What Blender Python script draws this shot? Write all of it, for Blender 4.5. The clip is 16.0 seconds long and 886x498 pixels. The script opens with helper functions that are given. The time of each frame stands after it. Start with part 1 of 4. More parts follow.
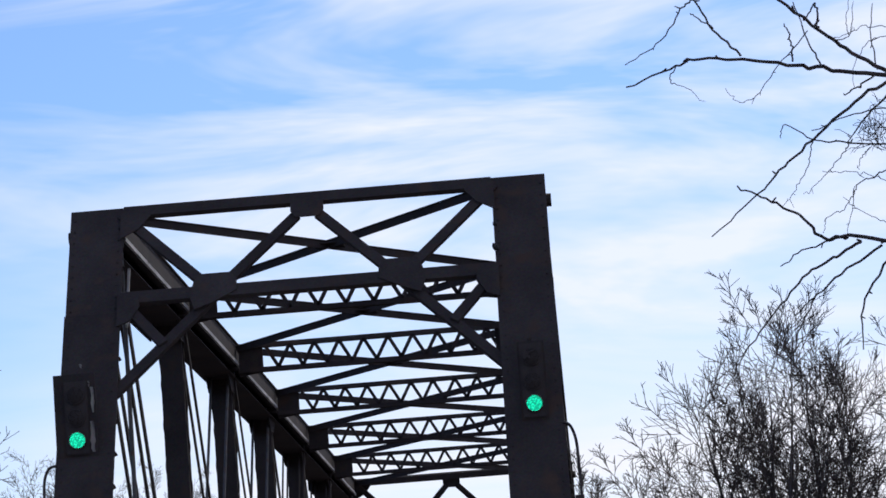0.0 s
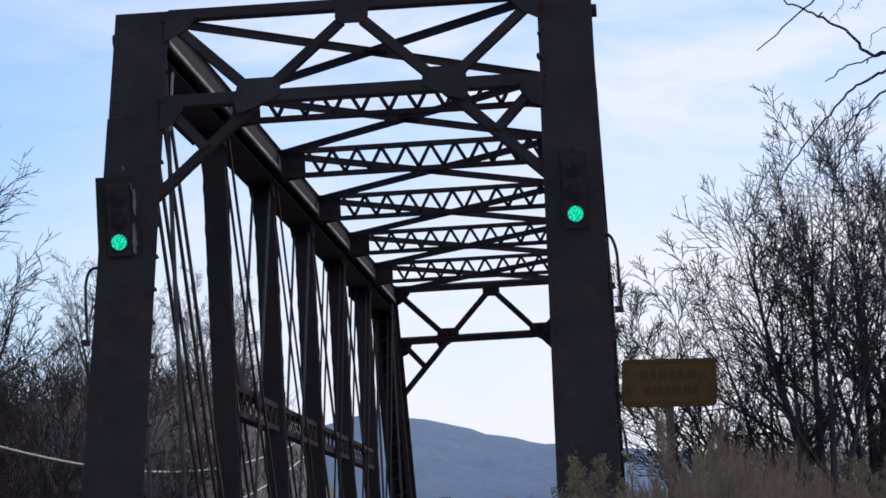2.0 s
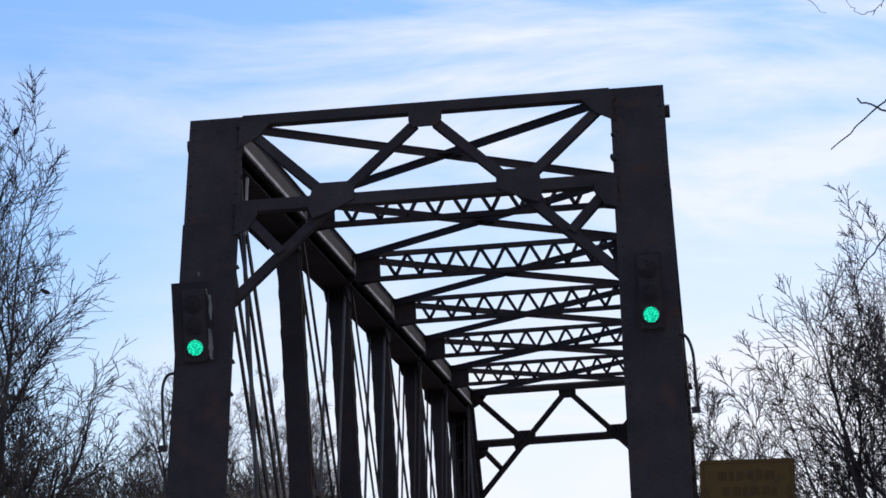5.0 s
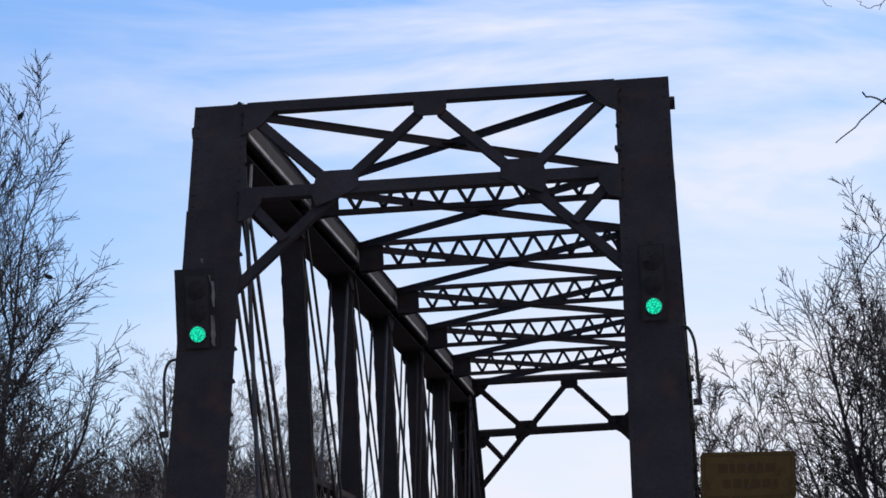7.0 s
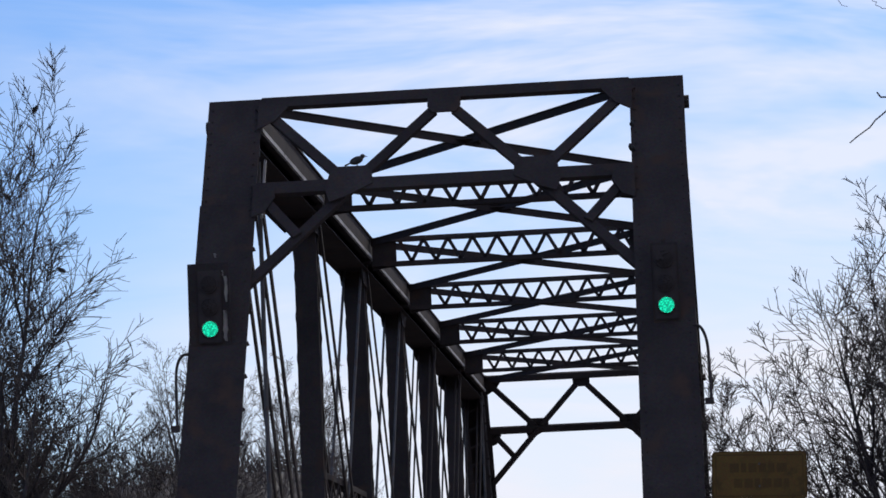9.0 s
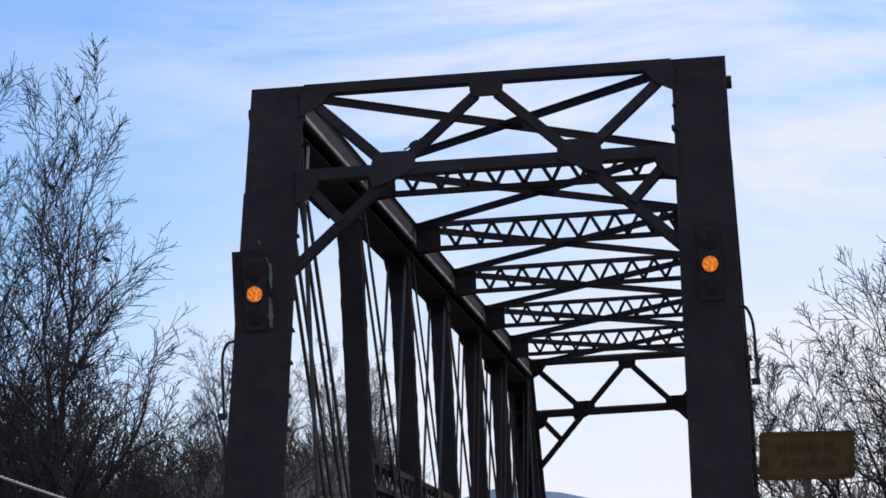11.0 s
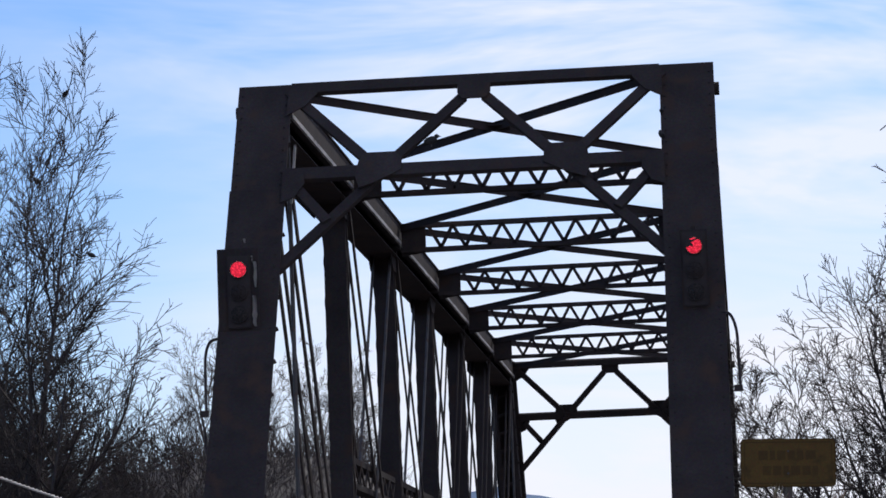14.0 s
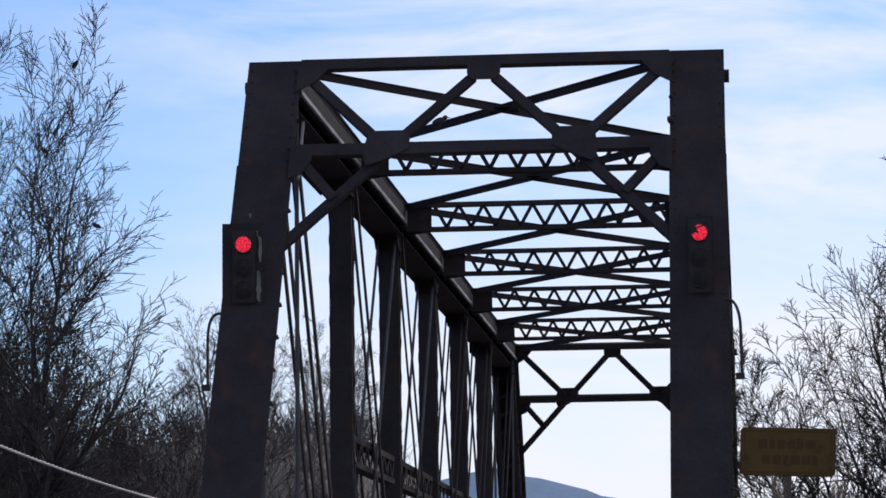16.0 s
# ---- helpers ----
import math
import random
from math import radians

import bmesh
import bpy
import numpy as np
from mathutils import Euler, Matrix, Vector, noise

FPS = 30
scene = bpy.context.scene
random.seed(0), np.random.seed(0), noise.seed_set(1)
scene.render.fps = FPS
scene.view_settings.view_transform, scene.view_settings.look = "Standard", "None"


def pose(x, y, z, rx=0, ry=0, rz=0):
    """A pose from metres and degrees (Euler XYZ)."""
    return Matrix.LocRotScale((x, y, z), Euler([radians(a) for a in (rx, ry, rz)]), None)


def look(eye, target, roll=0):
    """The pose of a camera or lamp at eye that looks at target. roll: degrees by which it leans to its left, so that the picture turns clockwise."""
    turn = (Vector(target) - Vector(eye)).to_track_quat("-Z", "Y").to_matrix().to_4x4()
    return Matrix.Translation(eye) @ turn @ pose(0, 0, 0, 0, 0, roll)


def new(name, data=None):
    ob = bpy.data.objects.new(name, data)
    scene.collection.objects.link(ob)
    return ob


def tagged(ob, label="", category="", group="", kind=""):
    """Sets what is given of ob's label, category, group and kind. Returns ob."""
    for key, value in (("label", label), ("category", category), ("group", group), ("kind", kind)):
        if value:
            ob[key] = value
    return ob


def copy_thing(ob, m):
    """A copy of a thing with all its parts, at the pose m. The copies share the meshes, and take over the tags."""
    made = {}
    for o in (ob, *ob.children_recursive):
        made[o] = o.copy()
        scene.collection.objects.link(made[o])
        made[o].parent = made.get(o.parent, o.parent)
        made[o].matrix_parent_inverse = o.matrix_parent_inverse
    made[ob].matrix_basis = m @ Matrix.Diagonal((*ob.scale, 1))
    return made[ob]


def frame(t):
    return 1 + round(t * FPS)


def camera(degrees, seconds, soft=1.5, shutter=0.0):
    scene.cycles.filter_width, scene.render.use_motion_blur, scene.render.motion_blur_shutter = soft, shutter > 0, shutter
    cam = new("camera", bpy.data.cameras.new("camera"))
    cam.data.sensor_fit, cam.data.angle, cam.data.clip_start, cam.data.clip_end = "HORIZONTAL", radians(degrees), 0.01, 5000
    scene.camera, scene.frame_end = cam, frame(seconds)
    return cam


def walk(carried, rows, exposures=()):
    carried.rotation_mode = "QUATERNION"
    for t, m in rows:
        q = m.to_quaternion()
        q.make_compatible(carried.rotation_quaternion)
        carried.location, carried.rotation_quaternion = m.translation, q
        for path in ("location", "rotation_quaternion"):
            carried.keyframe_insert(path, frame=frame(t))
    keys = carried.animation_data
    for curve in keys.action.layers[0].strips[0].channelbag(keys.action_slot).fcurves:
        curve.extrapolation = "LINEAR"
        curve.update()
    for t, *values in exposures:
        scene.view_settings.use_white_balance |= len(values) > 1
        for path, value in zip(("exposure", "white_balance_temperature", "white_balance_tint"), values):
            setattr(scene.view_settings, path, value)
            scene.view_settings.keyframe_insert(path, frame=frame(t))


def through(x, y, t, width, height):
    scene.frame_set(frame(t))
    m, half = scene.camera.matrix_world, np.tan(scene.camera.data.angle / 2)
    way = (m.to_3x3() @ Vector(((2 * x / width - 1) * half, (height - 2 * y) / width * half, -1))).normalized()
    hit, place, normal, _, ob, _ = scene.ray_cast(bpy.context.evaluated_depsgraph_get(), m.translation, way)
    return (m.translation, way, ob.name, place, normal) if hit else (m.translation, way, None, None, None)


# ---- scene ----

# ---------------- camera ----------------
FOV = math.degrees(2 * math.atan(784 / 5500.0))
EYE = (3.122, -38.546, 1.7)
cam = camera(FOV, 16.0, soft=1.65)
# seconds, yaw, pitch, lean to the right
ROWS = [
    (0, 2.168, 9.632, 4.321), (0.5, 2.353, 9.460, 3.474), (1, 3.409, 7.658, 3.602), (1.5, 3.284, 6.709, 3.804),
    (2, 3.184, 6.164, 3.137), (2.5, 2.874, 5.967, 2.587), (3, 2.891, 5.764, 3.378), (3.5, 3.188, 5.893, 3.491),
    (4, 3.245, 5.976, 4.110), (4.5, 3.981, 7.342, 3.527), (5, 4.468, 8.132, 3.556), (5.2, 4.575, 7.947, 3.644),
    (7.3, 4.537, 7.937, 2.876), (7.5, 4.636, 7.778, 3.288), (8, 4.638, 7.881, 2.678), (8.2, 4.68, 7.84, 2.60), (10.3, 5.125, 8.273, 1.872),
    (10.5, 5.263, 8.342, 1.868), (11, 5.621, 7.641, 3.070), (11.5, 5.694, 7.089, 3.003), (12, 5.758, 7.876, 2.655),
    (12.5, 5.529, 8.230, 2.026), (13, 5.328, 7.956, 2.492), (13.5, 5.320, 7.671, 2.618), (14, 5.342, 7.654, 2.117),
    (14.5, 5.303, 7.937, 1.954), (15, 5.440, 8.089, 1.357), (15.5, 5.447, 7.500, 1.662), (16, 5.449, 7.291, 0.585),
]


def aim(yaw, pitch, lean):
    return pose(*EYE, 0, 0, yaw) @ pose(0, 0, 0, 90 + pitch) @ pose(0, 0, 0, 0, 0, -lean)


walk(cam, [(t, aim(a, b, c)) for t, a, b, c in ROWS], exposures=[(0, 0.03), (0.5, -0.14), (1, -0.24), (1.5, -0.12), (2, -0.02), (2.5, 0.04), (3.5, 0.08), (4, 0.09), (4.5, 0.07), (5.0, 0.03), (7.5, -0.1), (8, -0.1), (10.5, -0.07), (11.5, -0.05), (12.5, 0.02), (13.5, -0.03), (14.5, 0.0), (16, -0.02)])

# ---------------- sky and sun ----------------
SUN_EL, SUN_AZ = 38.0, 14.0      # degrees; azimuth clockwise from straight ahead (+y)


def make_world():
    w = bpy.data.worlds.new("sky")
    scene.world = w
    w.use_nodes = True
    n, l = w.node_tree.nodes, w.node_tree.links
    n.clear()
    out = n.new("ShaderNodeOutputWorld")
    bg = n.new("ShaderNodeBackground")
    bg.inputs["Strength"].default_value = 0.115
    sky = n.new("ShaderNodeTexSky")
    sky.sky_type = "NISHITA"
    sky.sun_disc = False
    sky.sun_elevation = radians(SUN_EL)
    sky.sun_rotation = radians(SUN_AZ)
    sky.air_density, sky.dust_density, sky.ozone_density = 1.0, 0.3, 3.0
    co = n.new("ShaderNodeTexCoord")
    mp = n.new("ShaderNodeMapping")
    mp.inputs["Rotation"].default_value = (0, radians(-14), 0)
    mp.inputs["Scale"].default_value = (6.0, 4.0, 26.0)
    l.new(co.outputs["Generated"], mp.inputs["Vector"])
    big = n.new("ShaderNodeTexNoise")
    big.inputs["Scale"].default_value = 1.0
    big.inputs["Detail"].default_value = 5.0
    big.inputs["Roughness"].default_value = 0.58
    big.inputs["Distortion"].default_value = 0.6
    l.new(mp.outputs["Vector"], big.inputs["Vector"])
    ramp = n.new("ShaderNodeValToRGB")
    ramp.color_ramp.elements[0].position, ramp.color_ramp.elements[1].position = 0.395, 0.625
    ramp.color_ramp.elements[0].color = (0, 0, 0, 1)
    ramp.color_ramp.elements[1].color = (0.85, 0.85, 0.85, 1)
    l.new(big.outputs["Fac"], ramp.inputs["Fac"])
    # thin high cloud thickens towards the horizon
    xyz = n.new("ShaderNodeSeparateXYZ")
    l.new(co.outputs["Generated"], xyz.inputs["Vector"])
    low = n.new("ShaderNodeMapRange")
    low.interpolation_type = "SMOOTHSTEP"
    low.inputs["From Min"].default_value, low.inputs["From Max"].default_value = 0.05, 0.22
    low.inputs["To Min"].default_value, low.inputs["To Max"].default_value = 0.85, 0.0
    l.new(xyz.outputs["Z"], low.inputs["Value"])
    add = n.new("ShaderNodeMath")
    add.operation, add.use_clamp = "MAXIMUM", True
    soft = n.new("ShaderNodeMath")
    soft.operation, soft.use_clamp = "ADD", True
    half = n.new("ShaderNodeMath")
    half.operation = "MULTIPLY"
    half.inputs[1].default_value = 0.5
    l.new(ramp.outputs["Color"], half.inputs[0])
    l.new(low.outputs["Result"], soft.inputs[0])
    l.new(half.outputs["Value"], soft.inputs[1])
    l.new(soft.outputs["Value"], add.inputs[0])
    l.new(ramp.outputs["Color"], add.inputs[1])
    mix = n.new("ShaderNodeMix")
    mix.data_type = "RGBA"
    # clearer air away from the sun, to the west of the bridge
    side = n.new("ShaderNodeMapRange")
    side.interpolation_type = "SMOOTHSTEP"
    side.inputs["From Min"].default_value, side.inputs["From Max"].default_value = -0.26, -0.08
    side.inputs["To Min"].default_value, side.inputs["To Max"].default_value = 0.08, 1.0
    l.new(xyz.outputs["X"], side.inputs["Value"])
    cover = n.new("ShaderNodeMath")
    cover.operation = "MULTIPLY"
    l.new(add.outputs["Value"], cover.inputs[0])
    l.new(side.outputs["Result"], cover.inputs[1])
    l.new(cover.outputs["Value"], mix.inputs["Factor"])
    deep = n.new("ShaderNodeMix")
    deep.data_type, deep.blend_type = "RGBA", "MULTIPLY"
    deep.inputs["Factor"].default_value = 1.0
    deep.inputs["B"].default_value = (0.64, 0.79, 1.04, 1)
    l.new(sky.outputs["Color"], deep.inputs["A"])
    l.new(deep.outputs["Result"], mix.inputs["A"])
    mix.inputs["B"].default_value = (7.95, 8.15, 9.1, 1)
    l.new(mix.outputs["Result"], bg.inputs["Color"])
    l.new(bg.outputs["Background"], out.inputs["Surface"])


make_world()
sun = new("sun", bpy.data.lights.new("sun", "SUN"))
sun.data.energy, sun.data.angle, sun.data.color = 2.5, radians(3), (1.0, 0.94, 0.86)
_d = Vector((math.sin(radians(SUN_AZ)) * math.cos(radians(SUN_EL)), math.cos(radians(SUN_AZ)) * math.cos(radians(SUN_EL)), math.sin(radians(SUN_EL))))
sun.matrix_world = look(_d * 100, (0, 0, 0))


# ---------------- materials ----------------
def mat(name, c1, c2, rough=0.8, scale=4.0, fine=40.0, metal=0.0, bump=0.2, spots=None, stretch=(1, 1, 1), rnd=0.0, spec=0.5, through=0.0):
    """Two tones in large patches, broken by a fine grain, with a bump of the same grain; spots: a third tone, in blotches."""
    m = bpy.data.materials.new(name)
    m.use_nodes = True
    n, l = m.node_tree.nodes, m.node_tree.links
    b = n["Principled BSDF"]
    b.inputs["Metallic"].default_value = metal
    b.inputs["Specular IOR Level"].default_value = spec
    co = n.new("ShaderNodeTexCoord")
    mp = n.new("ShaderNodeMapping")
    mp.inputs["Scale"].default_value = stretch
    l.new(co.outputs["Object"], mp.inputs["Vector"])
    n1 = n.new("ShaderNodeTexNoise")
    n1.inputs["Scale"].default_value, n1.inputs["Detail"].default_value, n1.inputs["Roughness"].default_value = scale, 6, 0.6
    n2 = n.new("ShaderNodeTexNoise")
    n2.inputs["Scale"].default_value, n2.inputs["Detail"].default_value = fine, 4
    l.new(mp.outputs["Vector"], n1.inputs["Vector"])
    l.new(mp.outputs["Vector"], n2.inputs["Vector"])
    r = n.new("ShaderNodeValToRGB")
    r.color_ramp.elements[0].position, r.color_ramp.elements[1].position = 0.35, 0.68
    r.color_ramp.elements[0].color, r.color_ramp.elements[1].color = (*c1, 1), (*c2, 1)
    l.new(n1.outputs["Fac"], r.inputs["Fac"])
    mx = n.new("ShaderNodeMix")
    mx.data_type, mx.blend_type = "RGBA", "MULTIPLY"
    mx.inputs["Factor"].default_value = 0.55
    l.new(r.outputs["Color"], mx.inputs["A"])
    l.new(n2.outputs["Color"], mx.inputs["B"])
    g = n.new("ShaderNodeMix")
    g.data_type, g.blend_type = "RGBA", "MULTIPLY"
    g.inputs["Factor"].default_value = 1.0
    g.inputs["B"].default_value = (1.35, 1.35, 1.35, 1)
    l.new(mx.outputs["Result"], g.inputs["A"])
    last = g.outputs["Result"]
    if spots:
        n3 = n.new("ShaderNodeTexNoise")
        n3.inputs["Scale"].default_value, n3.inputs["Detail"].default_value = scale * 2.3, 8
        l.new(mp.outputs["Vector"], n3.inputs["Vector"])
        r3 = n.new("ShaderNodeValToRGB")
        r3.color_ramp.elements[0].position, r3.color_ramp.elements[1].position = 0.55, 0.72
        l.new(n3.outputs["Fac"], r3.inputs["Fac"])
        m3 = n.new("ShaderNodeMix")
        m3.data_type = "RGBA"
        l.new(r3.outputs["Color"], m3.inputs["Factor"])
        l.new(last, m3.inputs["A"])
        m3.inputs["B"].default_value = (*spots, 1)
        last = m3.outputs["Result"]
    if rnd:
        oi = n.new("ShaderNodeObjectInfo")
        h = n.new("ShaderNodeHueSaturation")
        ma = n.new("ShaderNodeMapRange")
        ma.inputs["To Min"].default_value, ma.inputs["To Max"].default_value = 1 - rnd, 1 + rnd
        l.new(oi.outputs["Random"], ma.inputs["Value"])
        l.new(ma.outputs["Result"], h.inputs["Value"])
        l.new(last, h.inputs["Color"])
        last = h.outputs["Color"]
    l.new(last, b.inputs["Base Color"])
    rr = n.new("ShaderNodeMapRange")
    rr.inputs["To Min"].default_value, rr.inputs["To Max"].default_value = max(0.05, rough - 0.15), min(1, rough + 0.15)
    l.new(n1.outputs["Fac"], rr.inputs["Value"])
    l.new(rr.outputs["Result"], b.inputs["Roughness"])
    bp = n.new("ShaderNodeBump")
    bp.inputs["Strength"].default_value, bp.inputs["Distance"].default_value = bump, 0.01
    l.new(n2.outputs["Fac"], bp.inputs["Height"])
    l.new(bp.outputs["Normal"], b.inputs["Normal"])
    if through:      # dry leaves and hairs let light through
        tl = n.new("ShaderNodeBsdfTranslucent")
        l.new(last, tl.inputs["Color"])
        ms = n.new("ShaderNodeMixShader")
        ms.inputs["Fac"].default_value = through
        l.new(b.outputs["BSDF"], ms.inputs[1])
        l.new(tl.outputs["BSDF"], ms.inputs[2])
        l.new(ms.outputs["Shader"], n["Material Output"].inputs["Surface"])
    return m


STEEL = mat("old_dark_steel", (0.040, 0.033, 0.034), (0.060, 0.049, 0.049), 0.88, 1.3, 30, 0.0, 0.3, (0.066, 0.043, 0.036), rnd=0.10, spec=0.05)
STEEL_WORN = mat("worn_steel_rod", (0.06, 0.053, 0.054), (0.12, 0.108, 0.106), 0.6, 3, 40, 0.2, 0.2, (0.09, 0.05, 0.035))
BLACK = mat("black_housing", (0.048, 0.040, 0.041), (0.066, 0.054, 0.054), 0.88, 5, 60, 0, 0.1, spec=0.05)
# pale dust tone, raised further to paint sun glints on steel edges
DUSTY_GLINT = mat("dusty_glint", (0.26, 0.245, 0.245), (0.56, 0.53, 0.52), 0.8, 2.5, 40, 0, 0.3, (0.03, 0.026, 0.026), stretch=(1, 0.5, 1))
PEEL = mat("peeling_pale_strip", (0.13, 0.115, 0.105), (0.28, 0.25, 0.23), 0.7, 12, 80, 0, 0.4, (0.05, 0.04, 0.04), stretch=(1, 1, 0.25))
BARK = mat("grey_bark", (0.075, 0.065, 0.067), (0.135, 0.117, 0.114), 0.9, 3, 30, 0, 0.6, stretch=(1, 1, 0.3), rnd=0.2, spec=0.2)
TWIG = mat("dark_twig", (0.060, 0.049, 0.047), (0.108, 0.089, 0.085), 0.9, 3, 30, 0, 0.2, rnd=0.2, spec=0.2)
REED = mat("dry_reed", (0.22, 0.155, 0.105), (0.34, 0.25, 0.175), 0.9, 2.0, 30, 0, 0.1, spec=0.15, through=0.4)
PLUME = mat("dry_plume", (0.37, 0.30, 0.22), (0.54, 0.455, 0.345), 0.95, 4.0, 40, 0, 0.1, spec=0.1, through=0.5)
WEED = mat("dead_weed", (0.25, 0.22, 0.155), (0.47, 0.42, 0.31), 0.95, 4.0, 40, 0, 0.1, spec=0.1, through=0.55)
SIGN = mat("dull_ochre_sheeting", (0.112, 0.063, 0.019), (0.145, 0.084, 0.024), 0.75, 3, 50, 0, 0.05, (0.066, 0.042, 0.016), spec=0.2)
SIGNINK = mat("faded_black_print", (0.080, 0.045, 0.016), (0.102, 0.058, 0.019), 0.75, 6, 60, 0, 0.05, spec=0.2)
WOOD = mat("weathered_post", (0.075, 0.056, 0.046), (0.14, 0.108, 0.088), 0.9, 4, 40, 0, 0.5, stretch=(1, 1, 0.15))
GROUND = mat("leaf_litter", (0.046, 0.038, 0.036), (0.076, 0.062, 0.057), 0.95, 0.35, 6, 0, 0.6, (0.115, 0.093, 0.074))
# distance haze is painted into the ridge's pale blue colour
HAZY_HILL = mat("haze_tinted_hill", (0.19, 0.255, 0.355), (0.22, 0.285, 0.385), 1.0, 0.02, 0.25, 0, 0.0, spec=0.0)
# needle green shifted to a lighter teal-grey to paint in distance haze
NEEDLE = mat("haze_tinted_needles", (0.06, 0.09, 0.09), (0.09, 0.13, 0.12), 0.9, 3, 30, 0, 0.1, spec=0.1)
ASPHALT = mat("asphalt", (0.22, 0.212, 0.205), (0.31, 0.30, 0.285), 0.9, 1, 60, 0, 0.4)
CONCRETE = mat("old_concrete", (0.25, 0.24, 0.22), (0.36, 0.34, 0.31), 0.9, 1.2, 20, 0, 0.3, (0.16, 0.14, 0.12))
ROPE = mat("pale_cable", (0.55, 0.53, 0.52), (0.75, 0.73, 0.71), 0.7, 3, 60, 0, 0.3)
WATER = mat("river_water", (0.03, 0.035, 0.035), (0.05, 0.05, 0.045), 0.15, 0.3, 3, 0, 0.3)
FEATHER = mat("dark_feathers", (0.020, 0.020, 0.024), (0.045, 0.043, 0.048), 0.7, 20, 90, 0, 0.2)


def glass(name, tint):
    """Coloured signal glass: lets the lamp behind it through in its own colour, with a surface gloss."""
    m = bpy.data.materials.new(name)
    m.use_nodes = True
    n, l = m.node_tree.nodes, m.node_tree.links
    n.clear()
    o = n.new("ShaderNodeOutputMaterial")
    tr = n.new("ShaderNodeBsdfTransparent")
    co = n.new("ShaderNodeTexCoord")
    vo = n.new("ShaderNodeTexVoronoi")
    vo.inputs["Scale"].default_value = 42
    l.new(co.outputs["Object"], vo.inputs["Vector"])
    r = n.new("ShaderNodeValToRGB")
    r.color_ramp.elements[0].position, r.color_ramp.elements[1].position = 0.05, 0.62
    r.color_ramp.elements[0].color = (*[min(1, c * 1.15 + 0.01) for c in tint], 1)
    r.color_ramp.elements[1].color = (*[c * 0.40 for c in tint], 1)
    l.new(vo.outputs["Distance"], r.inputs["Fac"])
    l.new(r.outputs["Color"], tr.inputs["Color"])
    gl = n.new("ShaderNodeBsdfGlossy")
    gl.inputs["Roughness"].default_value = 0.25
    mx = n.new("ShaderNodeMixShader")
    mx.inputs["Fac"].default_value = 0.008
    l.new(tr.outputs["BSDF"], mx.inputs[1])
    l.new(gl.outputs["BSDF"], mx.inputs[2])
    dust = n.new("ShaderNodeBsdfDiffuse")
    dust.inputs["Color"].default_value = (0.050, 0.042, 0.042, 1)
    film = n.new("ShaderNodeMixShader")
    film.inputs["Fac"].default_value = 0.7
    l.new(mx.outputs["Shader"], film.inputs[1])
    l.new(dust.outputs["BSDF"], film.inputs[2])
    l.new(film.outputs["Shader"], o.inputs["Surface"])
    return m


GLASS_R, GLASS_A, GLASS_G = glass("red_glass", (1.0, 0.02, 0.06)), glass("amber_glass", (1.0, 0.24, 0.02)), glass("green_glass", (0.0, 0.86, 0.50))


def lamp_mat():
    m = bpy.data.materials.new("signal_lamp_glow")
    m.use_nodes = True
    n, l = m.node_tree.nodes, m.node_tree.links
    b = n["Principled BSDF"]
    b.inputs["Base Color"].default_value = (0.9, 0.9, 0.85, 1)
    b.inputs["Emission Color"].default_value = (1, 1, 1, 1)
    b.inputs["Emission Strength"].default_value = 4.5
    return m


LAMP = lamp_mat()


# ---------------- mesh helpers ----------------
def part(name, bm, material, parent=None, label="", smooth=False):
    me = bpy.data.meshes.new(name)
    bm.to_mesh(me)
    bm.free()
    me.materials.append(material)
    if smooth:
        for f in me.polygons:
            f.use_smooth = True
    ob = new(name, me)
    ob.parent = parent
    if label:
        ob["label"] = label
    return ob


def empty(name, at=(0, 0, 0)):
    ob = new(name)
    ob.location = at
    ob.empty_display_size = 0.2
    return ob


def box(bm, lo, hi):
    v = [bm.verts.new((x, y, z)) for x in (lo[0], hi[0]) for y in (lo[1], hi[1]) for z in (lo[2], hi[2])]
    for f in ((0, 1, 3, 2), (4, 6, 7, 5), (0, 4, 5, 1), (2, 3, 7, 6), (0, 2, 6, 4), (1, 5, 7, 3)):
        bm.faces.new([v[i] for i in f])


def beam(bm, a, b, w, h, up=(0, 0, 1)):
    """A bar of section w (across) by h (towards up) from a to b."""
    a, b, up = Vector(a), Vector(b), Vector(up)
    d = (b - a).normalized()
    s = d.cross(up).normalized()
    u = s.cross(d).normalized()
    vs = [bm.verts.new(p + s * i * w / 2 + u * j * h / 2) for p in (a, b) for i, j in ((-1, -1), (1, -1), (1, 1), (-1, 1))]
    for f in ((3, 2, 1, 0), (4, 5, 6, 7), (0, 1, 5, 4), (1, 2, 6, 5), (2, 3, 7, 6), (3, 0, 4, 7)):
        bm.faces.new([vs[i] for i in f])


def plate(bm, pts, thick, normal):
    """A flat plate: an outline of points, thickened along the normal."""
    n = Vector(normal).normalized() * thick / 2
    lo = [bm.verts.new(Vector(p) - n) for p in pts]
    hi = [bm.verts.new(Vector(p) + n) for p in pts]
    bm.faces.new(lo[::-1])
    bm.faces.new(hi)
    k = len(pts)
    for i in range(k):
        bm.faces.new((lo[i], lo[(i + 1) % k], hi[(i + 1) % k], hi[i]))


def extrude(bm, pts, along):
    """An outline carried along a vector: a rolled section."""
    along = Vector(along)
    plate(bm, [Vector(p) + along / 2 for p in pts], along.length, along)


